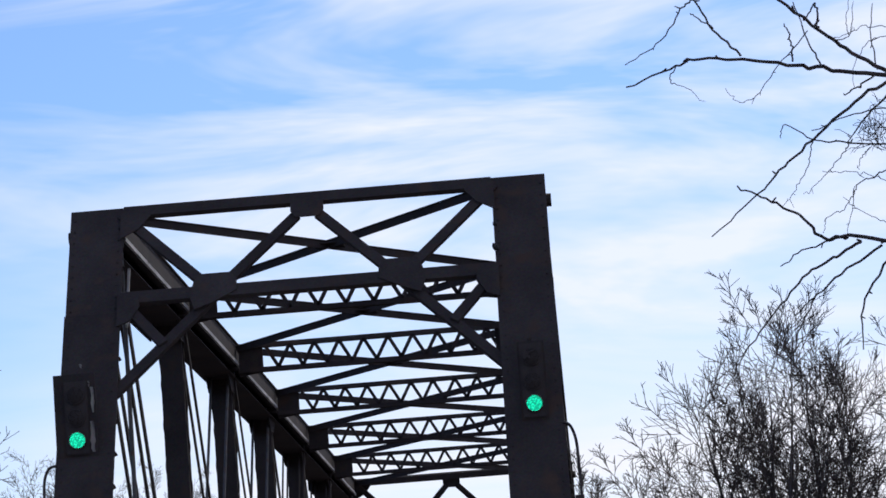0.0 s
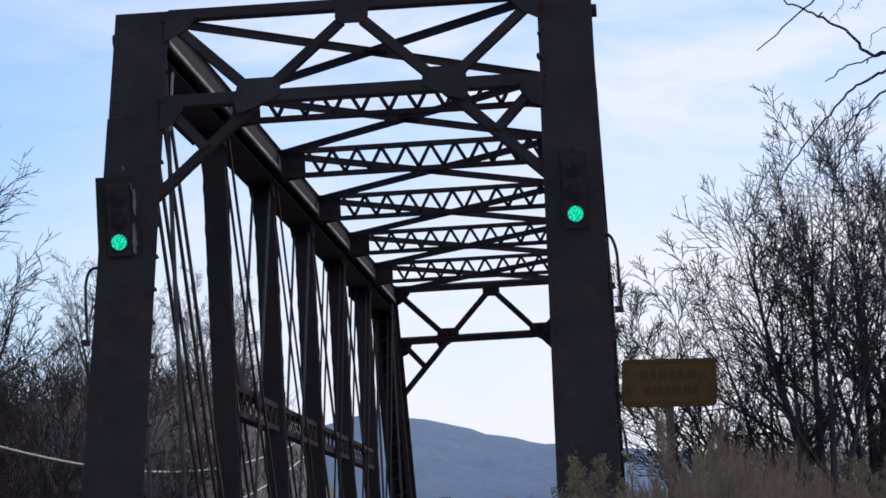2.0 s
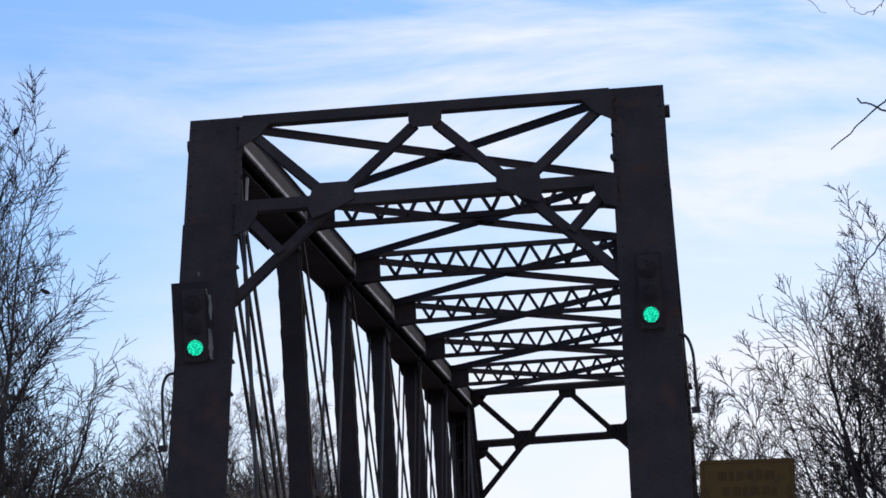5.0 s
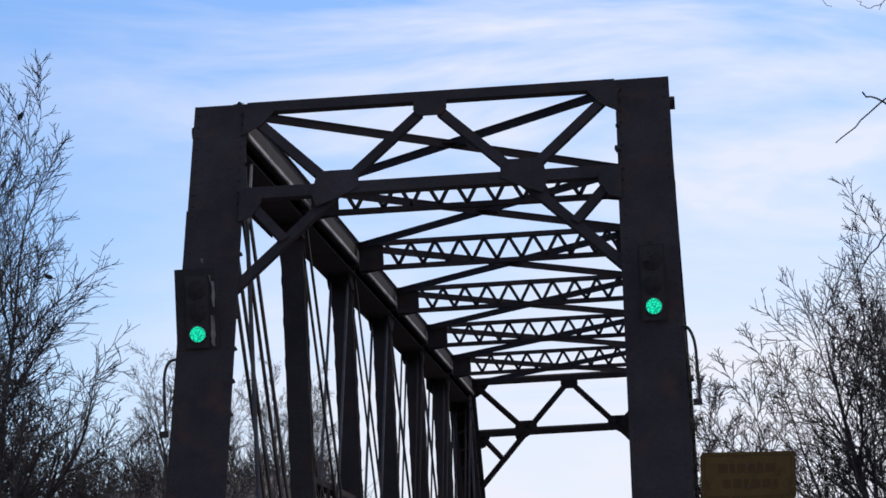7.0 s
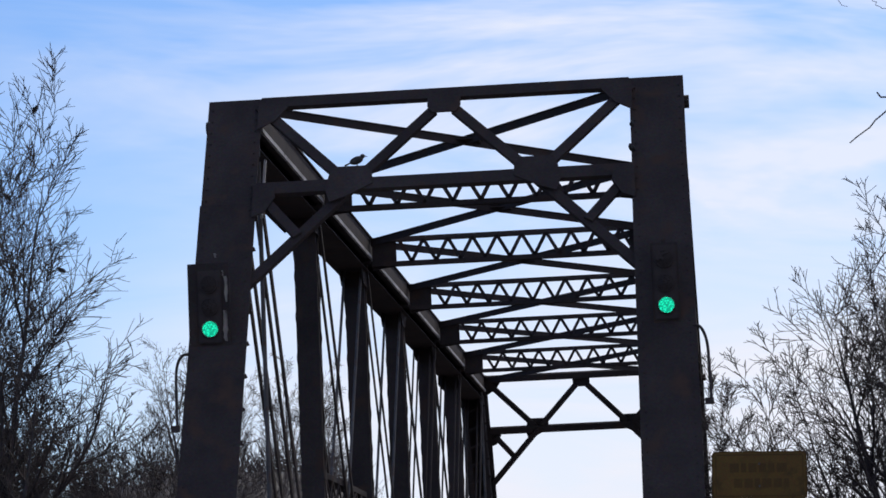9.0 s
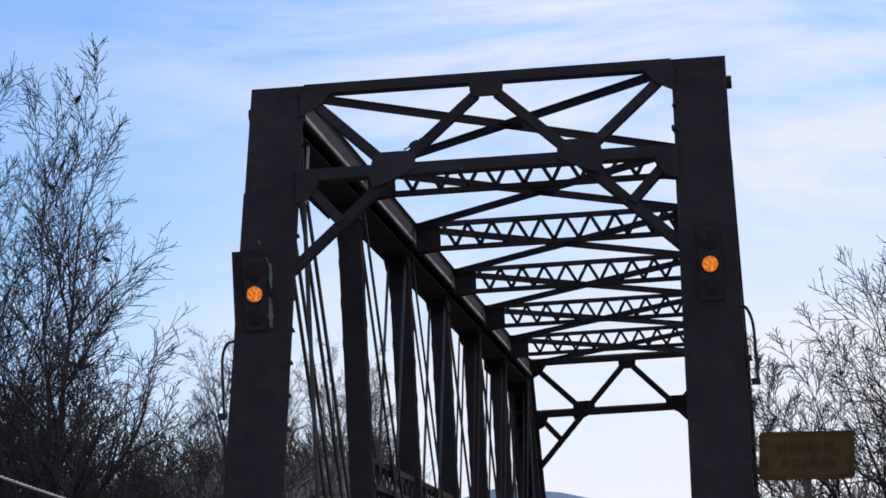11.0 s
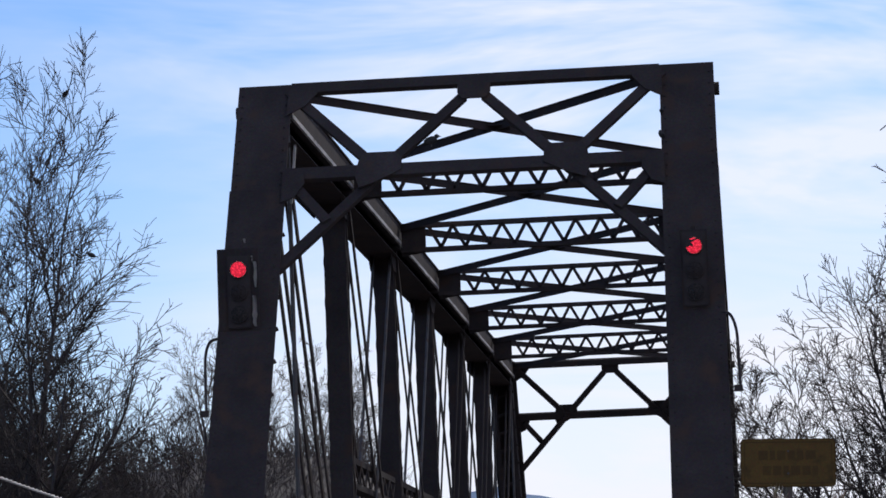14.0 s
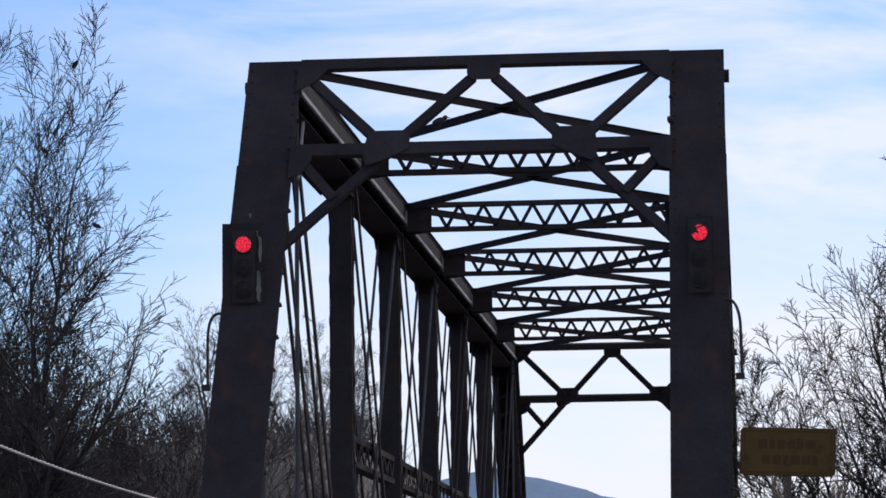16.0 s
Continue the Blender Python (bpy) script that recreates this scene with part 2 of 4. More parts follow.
def channel(w, d, tw=0.018, tf=0.022):
    """The outline of a channel: back on the line d = 0, flanges towards +d."""
    return [(-w / 2, 0), (w / 2, 0), (w / 2, d), (w / 2 - tf, d), (w / 2 - tf, tw), (-w / 2 + tf, tw), (-w / 2 + tf, d), (-w / 2, d)]


def disc(bm, c, axis, r, h, seg=12):
    axis = Vector(axis).normalized()
    t = axis.orthogonal().normalized()
    u = axis.cross(t)
    c = Vector(c)
    lo, hi = [], []
    for i in range(seg):
        a = 2 * math.pi * i / seg
        p = c + (t * math.cos(a) + u * math.sin(a)) * r
        lo.append(bm.verts.new(p))
        hi.append(bm.verts.new(p + axis * h))
    bm.faces.new(lo[::-1])
    bm.faces.new(hi)
    for i in range(seg):
        bm.faces.new((lo[i], lo[(i + 1) % seg], hi[(i + 1) % seg], hi[i]))


def tube(bm, pts, radii, seg=8):
    """A round bar along points."""
    rings = []
    n = len(pts)
    pts = [Vector(p) for p in pts]
    for i, p in enumerate(pts):
        d = (pts[min(i + 1, n - 1)] - pts[max(i - 1, 0)]).normalized()
        t = d.cross(Vector((0.13, 0.97, 0.21))).normalized()
        u = d.cross(t)
        r = radii[i] if isinstance(radii, (list, tuple)) else radii
        rings.append([bm.verts.new(p + (t * math.cos(2 * math.pi * k / seg) + u * math.sin(2 * math.pi * k / seg)) * r) for k in range(seg)])
    for a, b in zip(rings, rings[1:]):
        for k in range(seg):
            bm.faces.new((a[k], a[(k + 1) % seg], b[(k + 1) % seg], b[k]))
    bm.faces.new(rings[0][::-1])
    bm.faces.new(rings[-1])


def bend(pts, n=8):
    """A smooth line through a few points."""
    P = [Vector(p) for p in pts]
    P = [2 * P[0] - P[1]] + P + [2 * P[-1] - P[-2]]
    out = []
    for i in range(1, len(P) - 2):
        for k in range(n):
            t = k / n
            out.append(0.5 * ((2 * P[i]) + (P[i + 1] - P[i - 1]) * t + (2 * P[i - 1] - 5 * P[i] + 4 * P[i + 1] - P[i + 2]) * t * t + (3 * P[i] - P[i - 1] - 3 * P[i + 1] + P[i + 2]) * t ** 3))
    out.append(P[-2])
    return out


# ---------------- ground, river, distance ----------------
def smooth(a, b, x):
    t = min(1, max(0, (x - a) / (b - a)))
    return t * t * (3 - 2 * t)


def height(x, y):
    z = 0.0
    z -= 4.5 * smooth(-9, 2, y) * (1 - smooth(42, 52, y)) * 1.0                     # river bed
    z += 9.3 * smooth(-7.0, -10.5, x) * smooth(45, 72, y) * (1 - smooth(84, 125, y))    # wooded banks
    z -= 1.4 * smooth(-17.5, -20.0, x) * smooth(45, 72, y) * (1 - smooth(84, 125, y))
    z += 5.8 * smooth(3.4, 6.0, x) * smooth(45, 72, y) * (1 - smooth(84, 125, y))
    z += 4.5 * smooth(-4.5, -8, x) * smooth(-9, 2, y) * (1 - smooth(42, 52, y))
    z += 4.5 * smooth(3.0, 4.3, x) * smooth(-9, 2, y) * (1 - smooth(42, 52, y))
    z += (1.8 * smooth(4.6, 5.8, x) + 1.2 * smooth(5.8, 7.4, x)) * smooth(3, 11, y) * (1 - smooth(28, 42, y))
    z += 0.7 * noise.noise((x * 0.35, y * 0.12, 4)) * smooth(50, 70, y) * smooth(3, 9, abs(x + 1))
    z += 0.18 * noise.noise((x * 0.15, y * 0.15, 0)) * smooth(3.5, 7, abs(x - 0.5))
    return z


def make_ground():
    xs = [-4500, -1500, -600, -300, -160, -110] + [-80 + 2 * i for i in range(81)] + [110, 160, 300, 600, 1500, 4500]
    ys = [-4500, -1500, -500, -200, -100, -60] + [-50 + 2 * i for i in range(91)] + [150, 180, 230, 320, 500, 900, 2000, 4500]
    bm = bmesh.new()
    g = [[bm.verts.new((x, y, height(x, y))) for y in ys] for x in xs]
    for i in range(len(xs) - 1):
        for j in range(len(ys) - 1):
            bm.faces.new((g[i][j], g[i + 1][j], g[i + 1][j + 1], g[i][j + 1]))
    tagged(part("ground", bm, GROUND, None, smooth=True), "brown ground of leaf litter and dead grass falling to a river", "ground", kind="structure")
    bm = bmesh.new()
    box(bm, (-80, 4, -3.4), (80, 42, -3.2))
    tagged(part("water", bm, WATER), "dark river water under the bridge", "water", kind="structure")
    # the approach ramps up to the deck
    bm = bmesh.new()
    rows = []
    for y, z in ((-90, 0.05), (-38, 0.06), (-30, 0.16), (-22, 0.48), (-14, 0.92), (-9, 1.22), (-5.4, 1.33)):
        rows.append([bm.verts.new(p) for p in ((-3.1, y, -0.4), (-2.4, y, z), (2.1, y, z), (2.6, y, -0.4))])
    for a, b in zip(rows, rows[1:]):
        for k in range(4):
            bm.faces.new((a[k], a[(k + 1) % 4], b[(k + 1) % 4], b[k]))
    bm.faces.new(rows[0])
    bm.faces.new(rows[-1][::-1])
    tagged(part("road", bm, ASPHALT), "grey asphalt approach road to the bridge", "road", kind="structure")


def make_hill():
    """A long wooded ridge far down the valley; its haze is only in the colour."""
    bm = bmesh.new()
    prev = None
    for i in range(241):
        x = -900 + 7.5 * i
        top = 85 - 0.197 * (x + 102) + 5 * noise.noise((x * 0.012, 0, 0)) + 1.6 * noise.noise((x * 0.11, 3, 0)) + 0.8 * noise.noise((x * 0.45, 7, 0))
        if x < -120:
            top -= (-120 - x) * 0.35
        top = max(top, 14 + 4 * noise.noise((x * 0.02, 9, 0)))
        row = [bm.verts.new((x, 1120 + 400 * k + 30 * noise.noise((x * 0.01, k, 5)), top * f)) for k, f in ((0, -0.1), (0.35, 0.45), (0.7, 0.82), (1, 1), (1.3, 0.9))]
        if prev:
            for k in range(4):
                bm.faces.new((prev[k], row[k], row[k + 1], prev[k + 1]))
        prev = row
    tagged(part("backdrop", bm, HAZY_HILL, smooth=True), "long wooded ridge in the far distance, haze painted in its blue-grey colour", "hill", kind="structure")


# ---------------- the bridge ----------------
W, B = 5.34, 0.68                 # between truss planes; width of an end post
HW = W / 2
PAN, TOP, RUN = 6.285, 9.11, 0.621  # panel length; top of the portal; lean of the end posts
BOT, HIP = 0.45, 0.3              # lower chord; the hip pins lie a little behind the portal
FOOT = -RUN * (TOP - BOT)         # foot of the leaning end posts
CH = TOP - 0.33                   # middle of the top chord


def lean_pt(x, z, off=0.0, far=False):
    """A point on the plane of the leaning end posts; off: towards the outside."""
    n = Vector((0, -1, RUN)).normalized() * off
    p = Vector((x, -RUN * (TOP - z), z)) + n
    return Vector((p.x, 6 * PAN - p.y, p.z)) if far else p


def make_bridge():
    br = empty("truss_bridge", (0, 0, BOT))
    inv = Matrix.Translation((0, 0, -BOT))

    def bp(name, bm, material=STEEL, label="", parent=None, sm=False):
        bmesh.ops.transform(bm, matrix=inv, verts=bm.verts)
        return part(name, bm, material, parent or br, label, sm)

    # end posts with cover plate, splice plates and pins
    for far in (False, True):
        nrm = Vector((0, 1 if far else -1, RUN)).normalized()
        for s in (-1, 1):
            x = s * HW
            post = empty("end_post")
            post.parent = br
            for dx in (-1, 1):
                bm = bmesh.new()
                a = lean_pt(0, BOT, 0, far)
                extrude(bm, [lean_pt(x + dx * (B / 2 - 0.09 - v), BOT, -0.27 + u, far) for u, v in channel(0.46, 0.10)], lean_pt(0, TOP - 0.02, 0, far) - a)
                bp("channel", bm, parent=post)
            bm = bmesh.new()
            for z in np.arange(BOT + 0.4, TOP - 0.6, 0.42):
                beam(bm, lean_pt(x - B / 2 + 0.06, z, -0.5, far), lean_pt(x + B / 2 - 0.06, z + 0.21, -0.5, far), 0.06, 0.015, nrm)
            tagged(bp("lacing", bm, parent=post), kind="stuff")
            bm = bmesh.new()
            beam(bm, lean_pt(x, BOT, -0.02, far), lean_pt(x, TOP, -0.02, far), B, 0.025, nrm)
            bp("cover_plate", bm, parent=post)
            bm = bmesh.new()
            beam(bm, lean_pt(x, 1.9, 0.005, far), lean_pt(x, 7.62, 0.005, far), B + 0.02, 0.016, nrm)
            bp("splice_plate", bm, parent=post)
            if not far and s < 0:
                # added thin pale strip, a painted highlight on the post's inner edge
                bm = bmesh.new()
                beam(bm, lean_pt(x + B / 2 - 0.006, 7.80, -0.52), lean_pt(x + B / 2 - 0.006, 8.62, -0.52), 0.03, 0.03, nrm)
                bp("scuffed_edge", bm, DUSTY_GLINT, "pale strip painted as a glint along the post's edge", post)
            bm = bmesh.new()
            for dx in (-1, 1):
                for z in np.arange(BOT + 0.2, TOP - 0.1, 0.16):
                    disc(bm, lean_pt(x + dx * (B / 2 - 0.06), z, 0.0, far), nrm, 0.013, 0.020 if z < 7.62 else 0.010, 6)
            rv = bp("rivets", bm, parent=post)
            tagged(rv, kind="stuff")
            bm = bmesh.new()
            disc(bm, Vector((x + s * (B / 2 - 0.03), 6 * PAN if far else 0, 8.78)) + Vector((0, 0.10 if not far else -0.10, 0)), (s, 0, 0), 0.085, 0.09, 8)
            bp("pin", bm, parent=post)

    # top chords and lower chords
    for s in (-1, 1):
        x = s * HW
        chord = empty("top_chord")
        chord.parent = br
        for dx in (-1, 1):
            bm = bmesh.new()
            deep, up = (0.56, 0.0) if dx == s else (0.36, 0.10)      # the inner web stops at the ledge
            extrude(bm, [(x + dx * (0.28 - v), 0.0, CH + up + u) for u, v in channel(deep, 0.09)], (0, 6 * PAN, 0))
            bp("channel", bm, parent=chord)
        bm = bmesh.new()
        beam(bm, (x, 0.02, CH + 0.292), (x, 6 * PAN - 0.02, CH + 0.292), 0.64, 0.022)
        bp("cover_plate", bm, parent=chord)
        for y0 in (0.1, 5 * PAN - 0.1):
            bm = bmesh.new()
            beam(bm, (x + s * 0.29, y0, CH - 0.24), (x + s * 0.29, y0 + PAN, CH - 0.24), 0.02, 0.46)
            bp("side_plate", bm, parent=chord)
        bm = bmesh.new()
        beam(bm, (x, 0.1, CH - 0.27), (x, 6 * PAN - 0.1, CH - 0.27), 0.5, 0.016)
        bp("tie_plate", bm, parent=chord)
        bm = bmesh.new()
        beam(bm, (x - s * 0.287, 0.04, CH + 0.10), (x - s * 0.287, 6 * PAN - 0.04, CH + 0.10), 0.012, 0.35)
        bp("web_plate", bm, parent=chord)
        for k in range(6):
            bm = bmesh.new()
            # the chord's sun glints are put into this ledge's pale colour
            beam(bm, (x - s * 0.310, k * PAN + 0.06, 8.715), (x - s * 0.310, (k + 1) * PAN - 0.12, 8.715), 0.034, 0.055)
            bp("ledge_angle", bm, DUSTY_GLINT, "pale dusty ledge along the chord, lightened for sun glints", chord)
        bm = bmesh.new()
        for dx in (-1, 1):
            beam(bm, (x + dx * 0.2, FOOT, BOT), (x + dx * 0.2, 6 * PAN - FOOT, BOT), 0.05, 0.3)
        bp("bottom_chord", bm)
        # joint plates under the chord
        for k in range(7):
            y = k * PAN
            for dx in (-1, 1):
                bm = bmesh.new()
                xx = x + dx * 0.185
                a, b2 = (0.6, 0.6)
                if k == 0:
                    a = 0.25
                if k == 6:
                    b2 = 0.25
                plate(bm, [(xx, y - a, CH - 0.25), (xx, y + b2, CH - 0.25), (xx, y + 0.8 * b2, CH - 0.33), (xx, y + 0.20, CH - 0.52), (xx, y - 0.20, CH - 0.52), (xx, y - 0.8 * a, CH - 0.33)], 0.018, (1, 0, 0))
                bp("gusset_plate", bm, parent=chord)
            bm = bmesh.new()
            disc(bm, (x - 0.30, y, CH - 0.12), (1, 0, 0), 0.06, 0.60, 8)
            bp("pin", bm, parent=chord)
        # verticals: two channels and their lacing
        for k in range(1, 6):
            y = k * PAN + 0.18
            post = empty("vertical_post")
            post.parent = br
            for dy in (-1, 1):
                bm = bmesh.new()
                extrude(bm, [(x + u, y + dy * (0.15 - v), BOT) for u, v in channel(0.33, 0.08)], (0, 0, CH - 0.25 - BOT))
                bp("channel", bm, parent=post)
            bm = bmesh.new()
            for i, z in enumerate(np.arange(BOT + 0.3, CH - 1.1, 0.3)):
                for dx in (-1, 1):
                    sg = 1 if i % 2 else -1
                    beam(bm, (x + dx * 0.17, y - sg * 0.12, z), (x + dx * 0.17, y + sg * 0.12, z + 0.3), 0.05, 0.012, (1, 0, 0))
            tagged(bp("lacing", bm, parent=post), kind="stuff")
        # hangers at the hips, diagonals and counters: pairs of bars
        def bars(name, y0, z0, y1, z1, w, spread, rod=False):
            for dx in (-1, 1):
                bm = bmesh.new()
                if rod:
                    tube(bm, [(x + dx * spread, y0, z0), (x + dx * spread, y1, z1)], w / 2, 8)
                else:
                    beam(bm, (x + dx * spread, y0, z0), (x + dx * spread, y1, z1), 0.042 if w > 0.14 else 0.03, w, (0, 1, 0))
                bp(name, bm, STEEL_WORN if rod else STEEL)
        for k, e in ((0, 1), (6, -1)):
            bars("hanger_rod", k * PAN + HIP * e, CH - 0.1, k * PAN + HIP * e, BOT, 0.06, 0.22, True)
        for sp in (0.07, 0.16):
            bars("diagonal_bar", HIP, CH, PAN, BOT, 0.13, sp)
        for a, b2, w in ((1, 2, 0.10), (2, 3, 0.07), (4, 3, 0.07), (5, 4, 0.10), (6, 5, 0.13)):
            for sp in (0.12, 0.215):
                bars("diagonal_bar", a * PAN, CH - 0.1, b2 * PAN, BOT, w, sp)
        for a, b2 in ((3, 2), (3, 4), (2, 1), (4, 5)):
            bars("counter_rod", a * PAN, CH - 0.1, b2 * PAN, BOT, 0.05, 0.14, True)
        # lattice strut at mid height
        for k in range(1, 5):
            bm = bmesh.new()
            y0, y1 = k * PAN + 0.16, (k + 1) * PAN - 0.16
            for z in (4.40, 4.77):
                beam(bm, (x, y0, z), (x, y1, z), 0.20, 0.09)
            strut = bp("side_strut", bm)
            bm = bmesh.new()
            n = 16
            for i in range(n):
                ya, yb = y0 + (y1 - y0) * i / n, y0 + (y1 - y0) * (i + 1) / n
                za, zb = (4.46, 4.74) if i % 2 else (4.74, 4.46)
                for dx in (-1, 1):
                    beam(bm, (x + dx * 0.09, ya, za), (x + dx * 0.09, yb, zb), 0.012, 0.05, (0, 0.3, 1))
            tagged(bp("lacing", bm, parent=strut), kind="stuff")

    # top laterals: an X in each panel
    for k in range(6):
        for s in (-1, 1):
            bm = bmesh.new()
            zz = 9.02 - (0.013 if s > 0 else 0)
            a, b2 = Vector((-s * (HW - 0.32), k * PAN + 0.02, zz)), Vector((s * (HW - 0.32), (k + 1) * PAN - 0.02, zz))
            beam(bm, a, b2, 0.11, 0.012)
            beam(bm, a - Vector((0, 0.05, 0.055)), b2 - Vector((0, 0.05, 0.055)), 0.012, 0.11)
            bp("lateral_brace", bm)
        bm = bmesh.new()
        y = (k + 0.5) * PAN
        plate(bm, [(-0.20, y - 0.22, 8.965), (0.20, y - 0.22, 8.965), (0.20, y + 0.22, 8.965), (-0.20, y + 0.22, 8.965)], 0.014, (0, 0, 1))
        bp("gusset_plate", bm)

    # lattice cross struts
    for k in range(1, 6):
        y = k * PAN
        bm = bmesh.new()
        for z in (8.60, 9.01):
            beam(bm, (-2.35, y, z), (2.35, y, z), 0.16, 0.075)
        strut = bp("cross_strut", bm)
        for s in (-1, 1):
            bm = bmesh.new()
            plate(bm, [(s * 2.345, y, 9.05), (s * 1.94, y, 9.05), (s * 1.94, y, 8.56), (s * 2.345, y, 8.50)], 0.018, (0, 1, 0))
            bp("gusset_plate", bm, parent=strut)
        for i in range(19):
            xa, xb = -1.885 + 0.205 * i, -1.885 + 0.205 * (i + 1)
            za, zb = (8.62, 8.99) if i % 2 else (8.99, 8.62)
            bm = bmesh.new()
            beam(bm, (xa, y - 0.075, za), (xb, y - 0.075, zb), 0.06, 0.012, (0, 1, 0))
            bp("lacing_bar", bm, parent=strut)

    # portal bracing at both ends
    for far in (False, True):
        nrm = Vector((0, 1 if far else -1, RUN)).normalized()
        P = lambda x, z, off=0.0: lean_pt(x, z, off - (0.03 if far else 0), far)
        xi = HW - B / 2

        def bar(name, a, b2, w, d=0.10):
            bm = bmesh.new()
            beam(bm, P(*a), P(*b2), w, d, nrm)
            return bp(name, bm)

        def gus(*pts):
            bm = bmesh.new()
            plate(bm, [P(a, b2, 0.05) for a, b2 in pts], 0.016, nrm)
            bp("gusset_plate", bm)
        bar("portal_top_strut", (-xi, 9.02), (xi, 9.02), 0.165, 0.08)
        bar("portal_bottom_strut", (-xi, 7.80), (xi, 7.80), 0.185, 0.075)
        gus((-0.21, 8.94), (0.21, 8.94), (0.21, 8.82), (0.15, 8.73), (-0.15, 8.73), (-0.21, 8.82))
        for s in (-1, 1):
            gus(*[(s * a, b2) for a, b2 in ((0.88, 7.78), (0.88, 7.94), (0.97, 8.03), (1.36, 8.03), (1.42, 7.92), (1.46, 7.72), (1.40, 7.55), (1.20, 7.62))][::s])
            gus(*[(s * a, b2) for a, b2 in ((2.36, 9.02), (1.98, 8.93), (2.14, 8.74), (2.36, 8.62))][::s])
            gus(*[(s * a, b2) for a, b2 in ((2.36, 7.84), (2.10, 7.80), (2.08, 7.66), (2.20, 7.46), (2.36, 7.40))][::s])
            bar("portal_diagonal", (s * 2.36, 8.99), (s * 1.22, 7.87), 0.132, 0.06)
            bar("portal_diagonal", (s * 0.14, 8.79), (s * 1.05, 7.89), 0.132, 0.06)
            bar("knee_brace", (s * 1.14, 7.81, -0.05), (s * 2.42, 6.51, -0.05), 0.13, 0.07)
            bar("knee_tie", (s * 2.22, 7.66), (s * 1.78, 7.15), 0.125, 0.06)

    # floor: beams and deck
    for k in (FOOT / PAN, 0, 1, 2, 3, 4, 5, 6, 6 - FOOT / PAN):
        bm = bmesh.new()
        beam(bm, (-HW, k * PAN, BOT + 0.35), (HW, k * PAN, BOT + 0.35), 0.2, 0.5)
        bp("floor_beam", bm)
    bm = bmesh.new()
    box(bm, (-2.3, FOOT, BOT + 0.62), (2.3, 6 * PAN - FOOT, BOT + 0.9))
    bp("deck", bm, ASPHALT, "grey paved deck")
    tagged(br, "dark rusted steel through-truss bridge with a leaning riveted portal", "bridge")
    for y0, y1 in ((FOOT - 3, FOOT + 0.5), (6 * PAN - FOOT - 0.5, 6 * PAN - FOOT + 3)):
        bm = bmesh.new()
        box(bm, (-4, y0, -6), (4, y1, BOT - 0.17))
        tagged(part("bridge_abutment", bm, CONCRETE), "stained grey concrete abutment under the bridge end", "abutment", kind="structure")


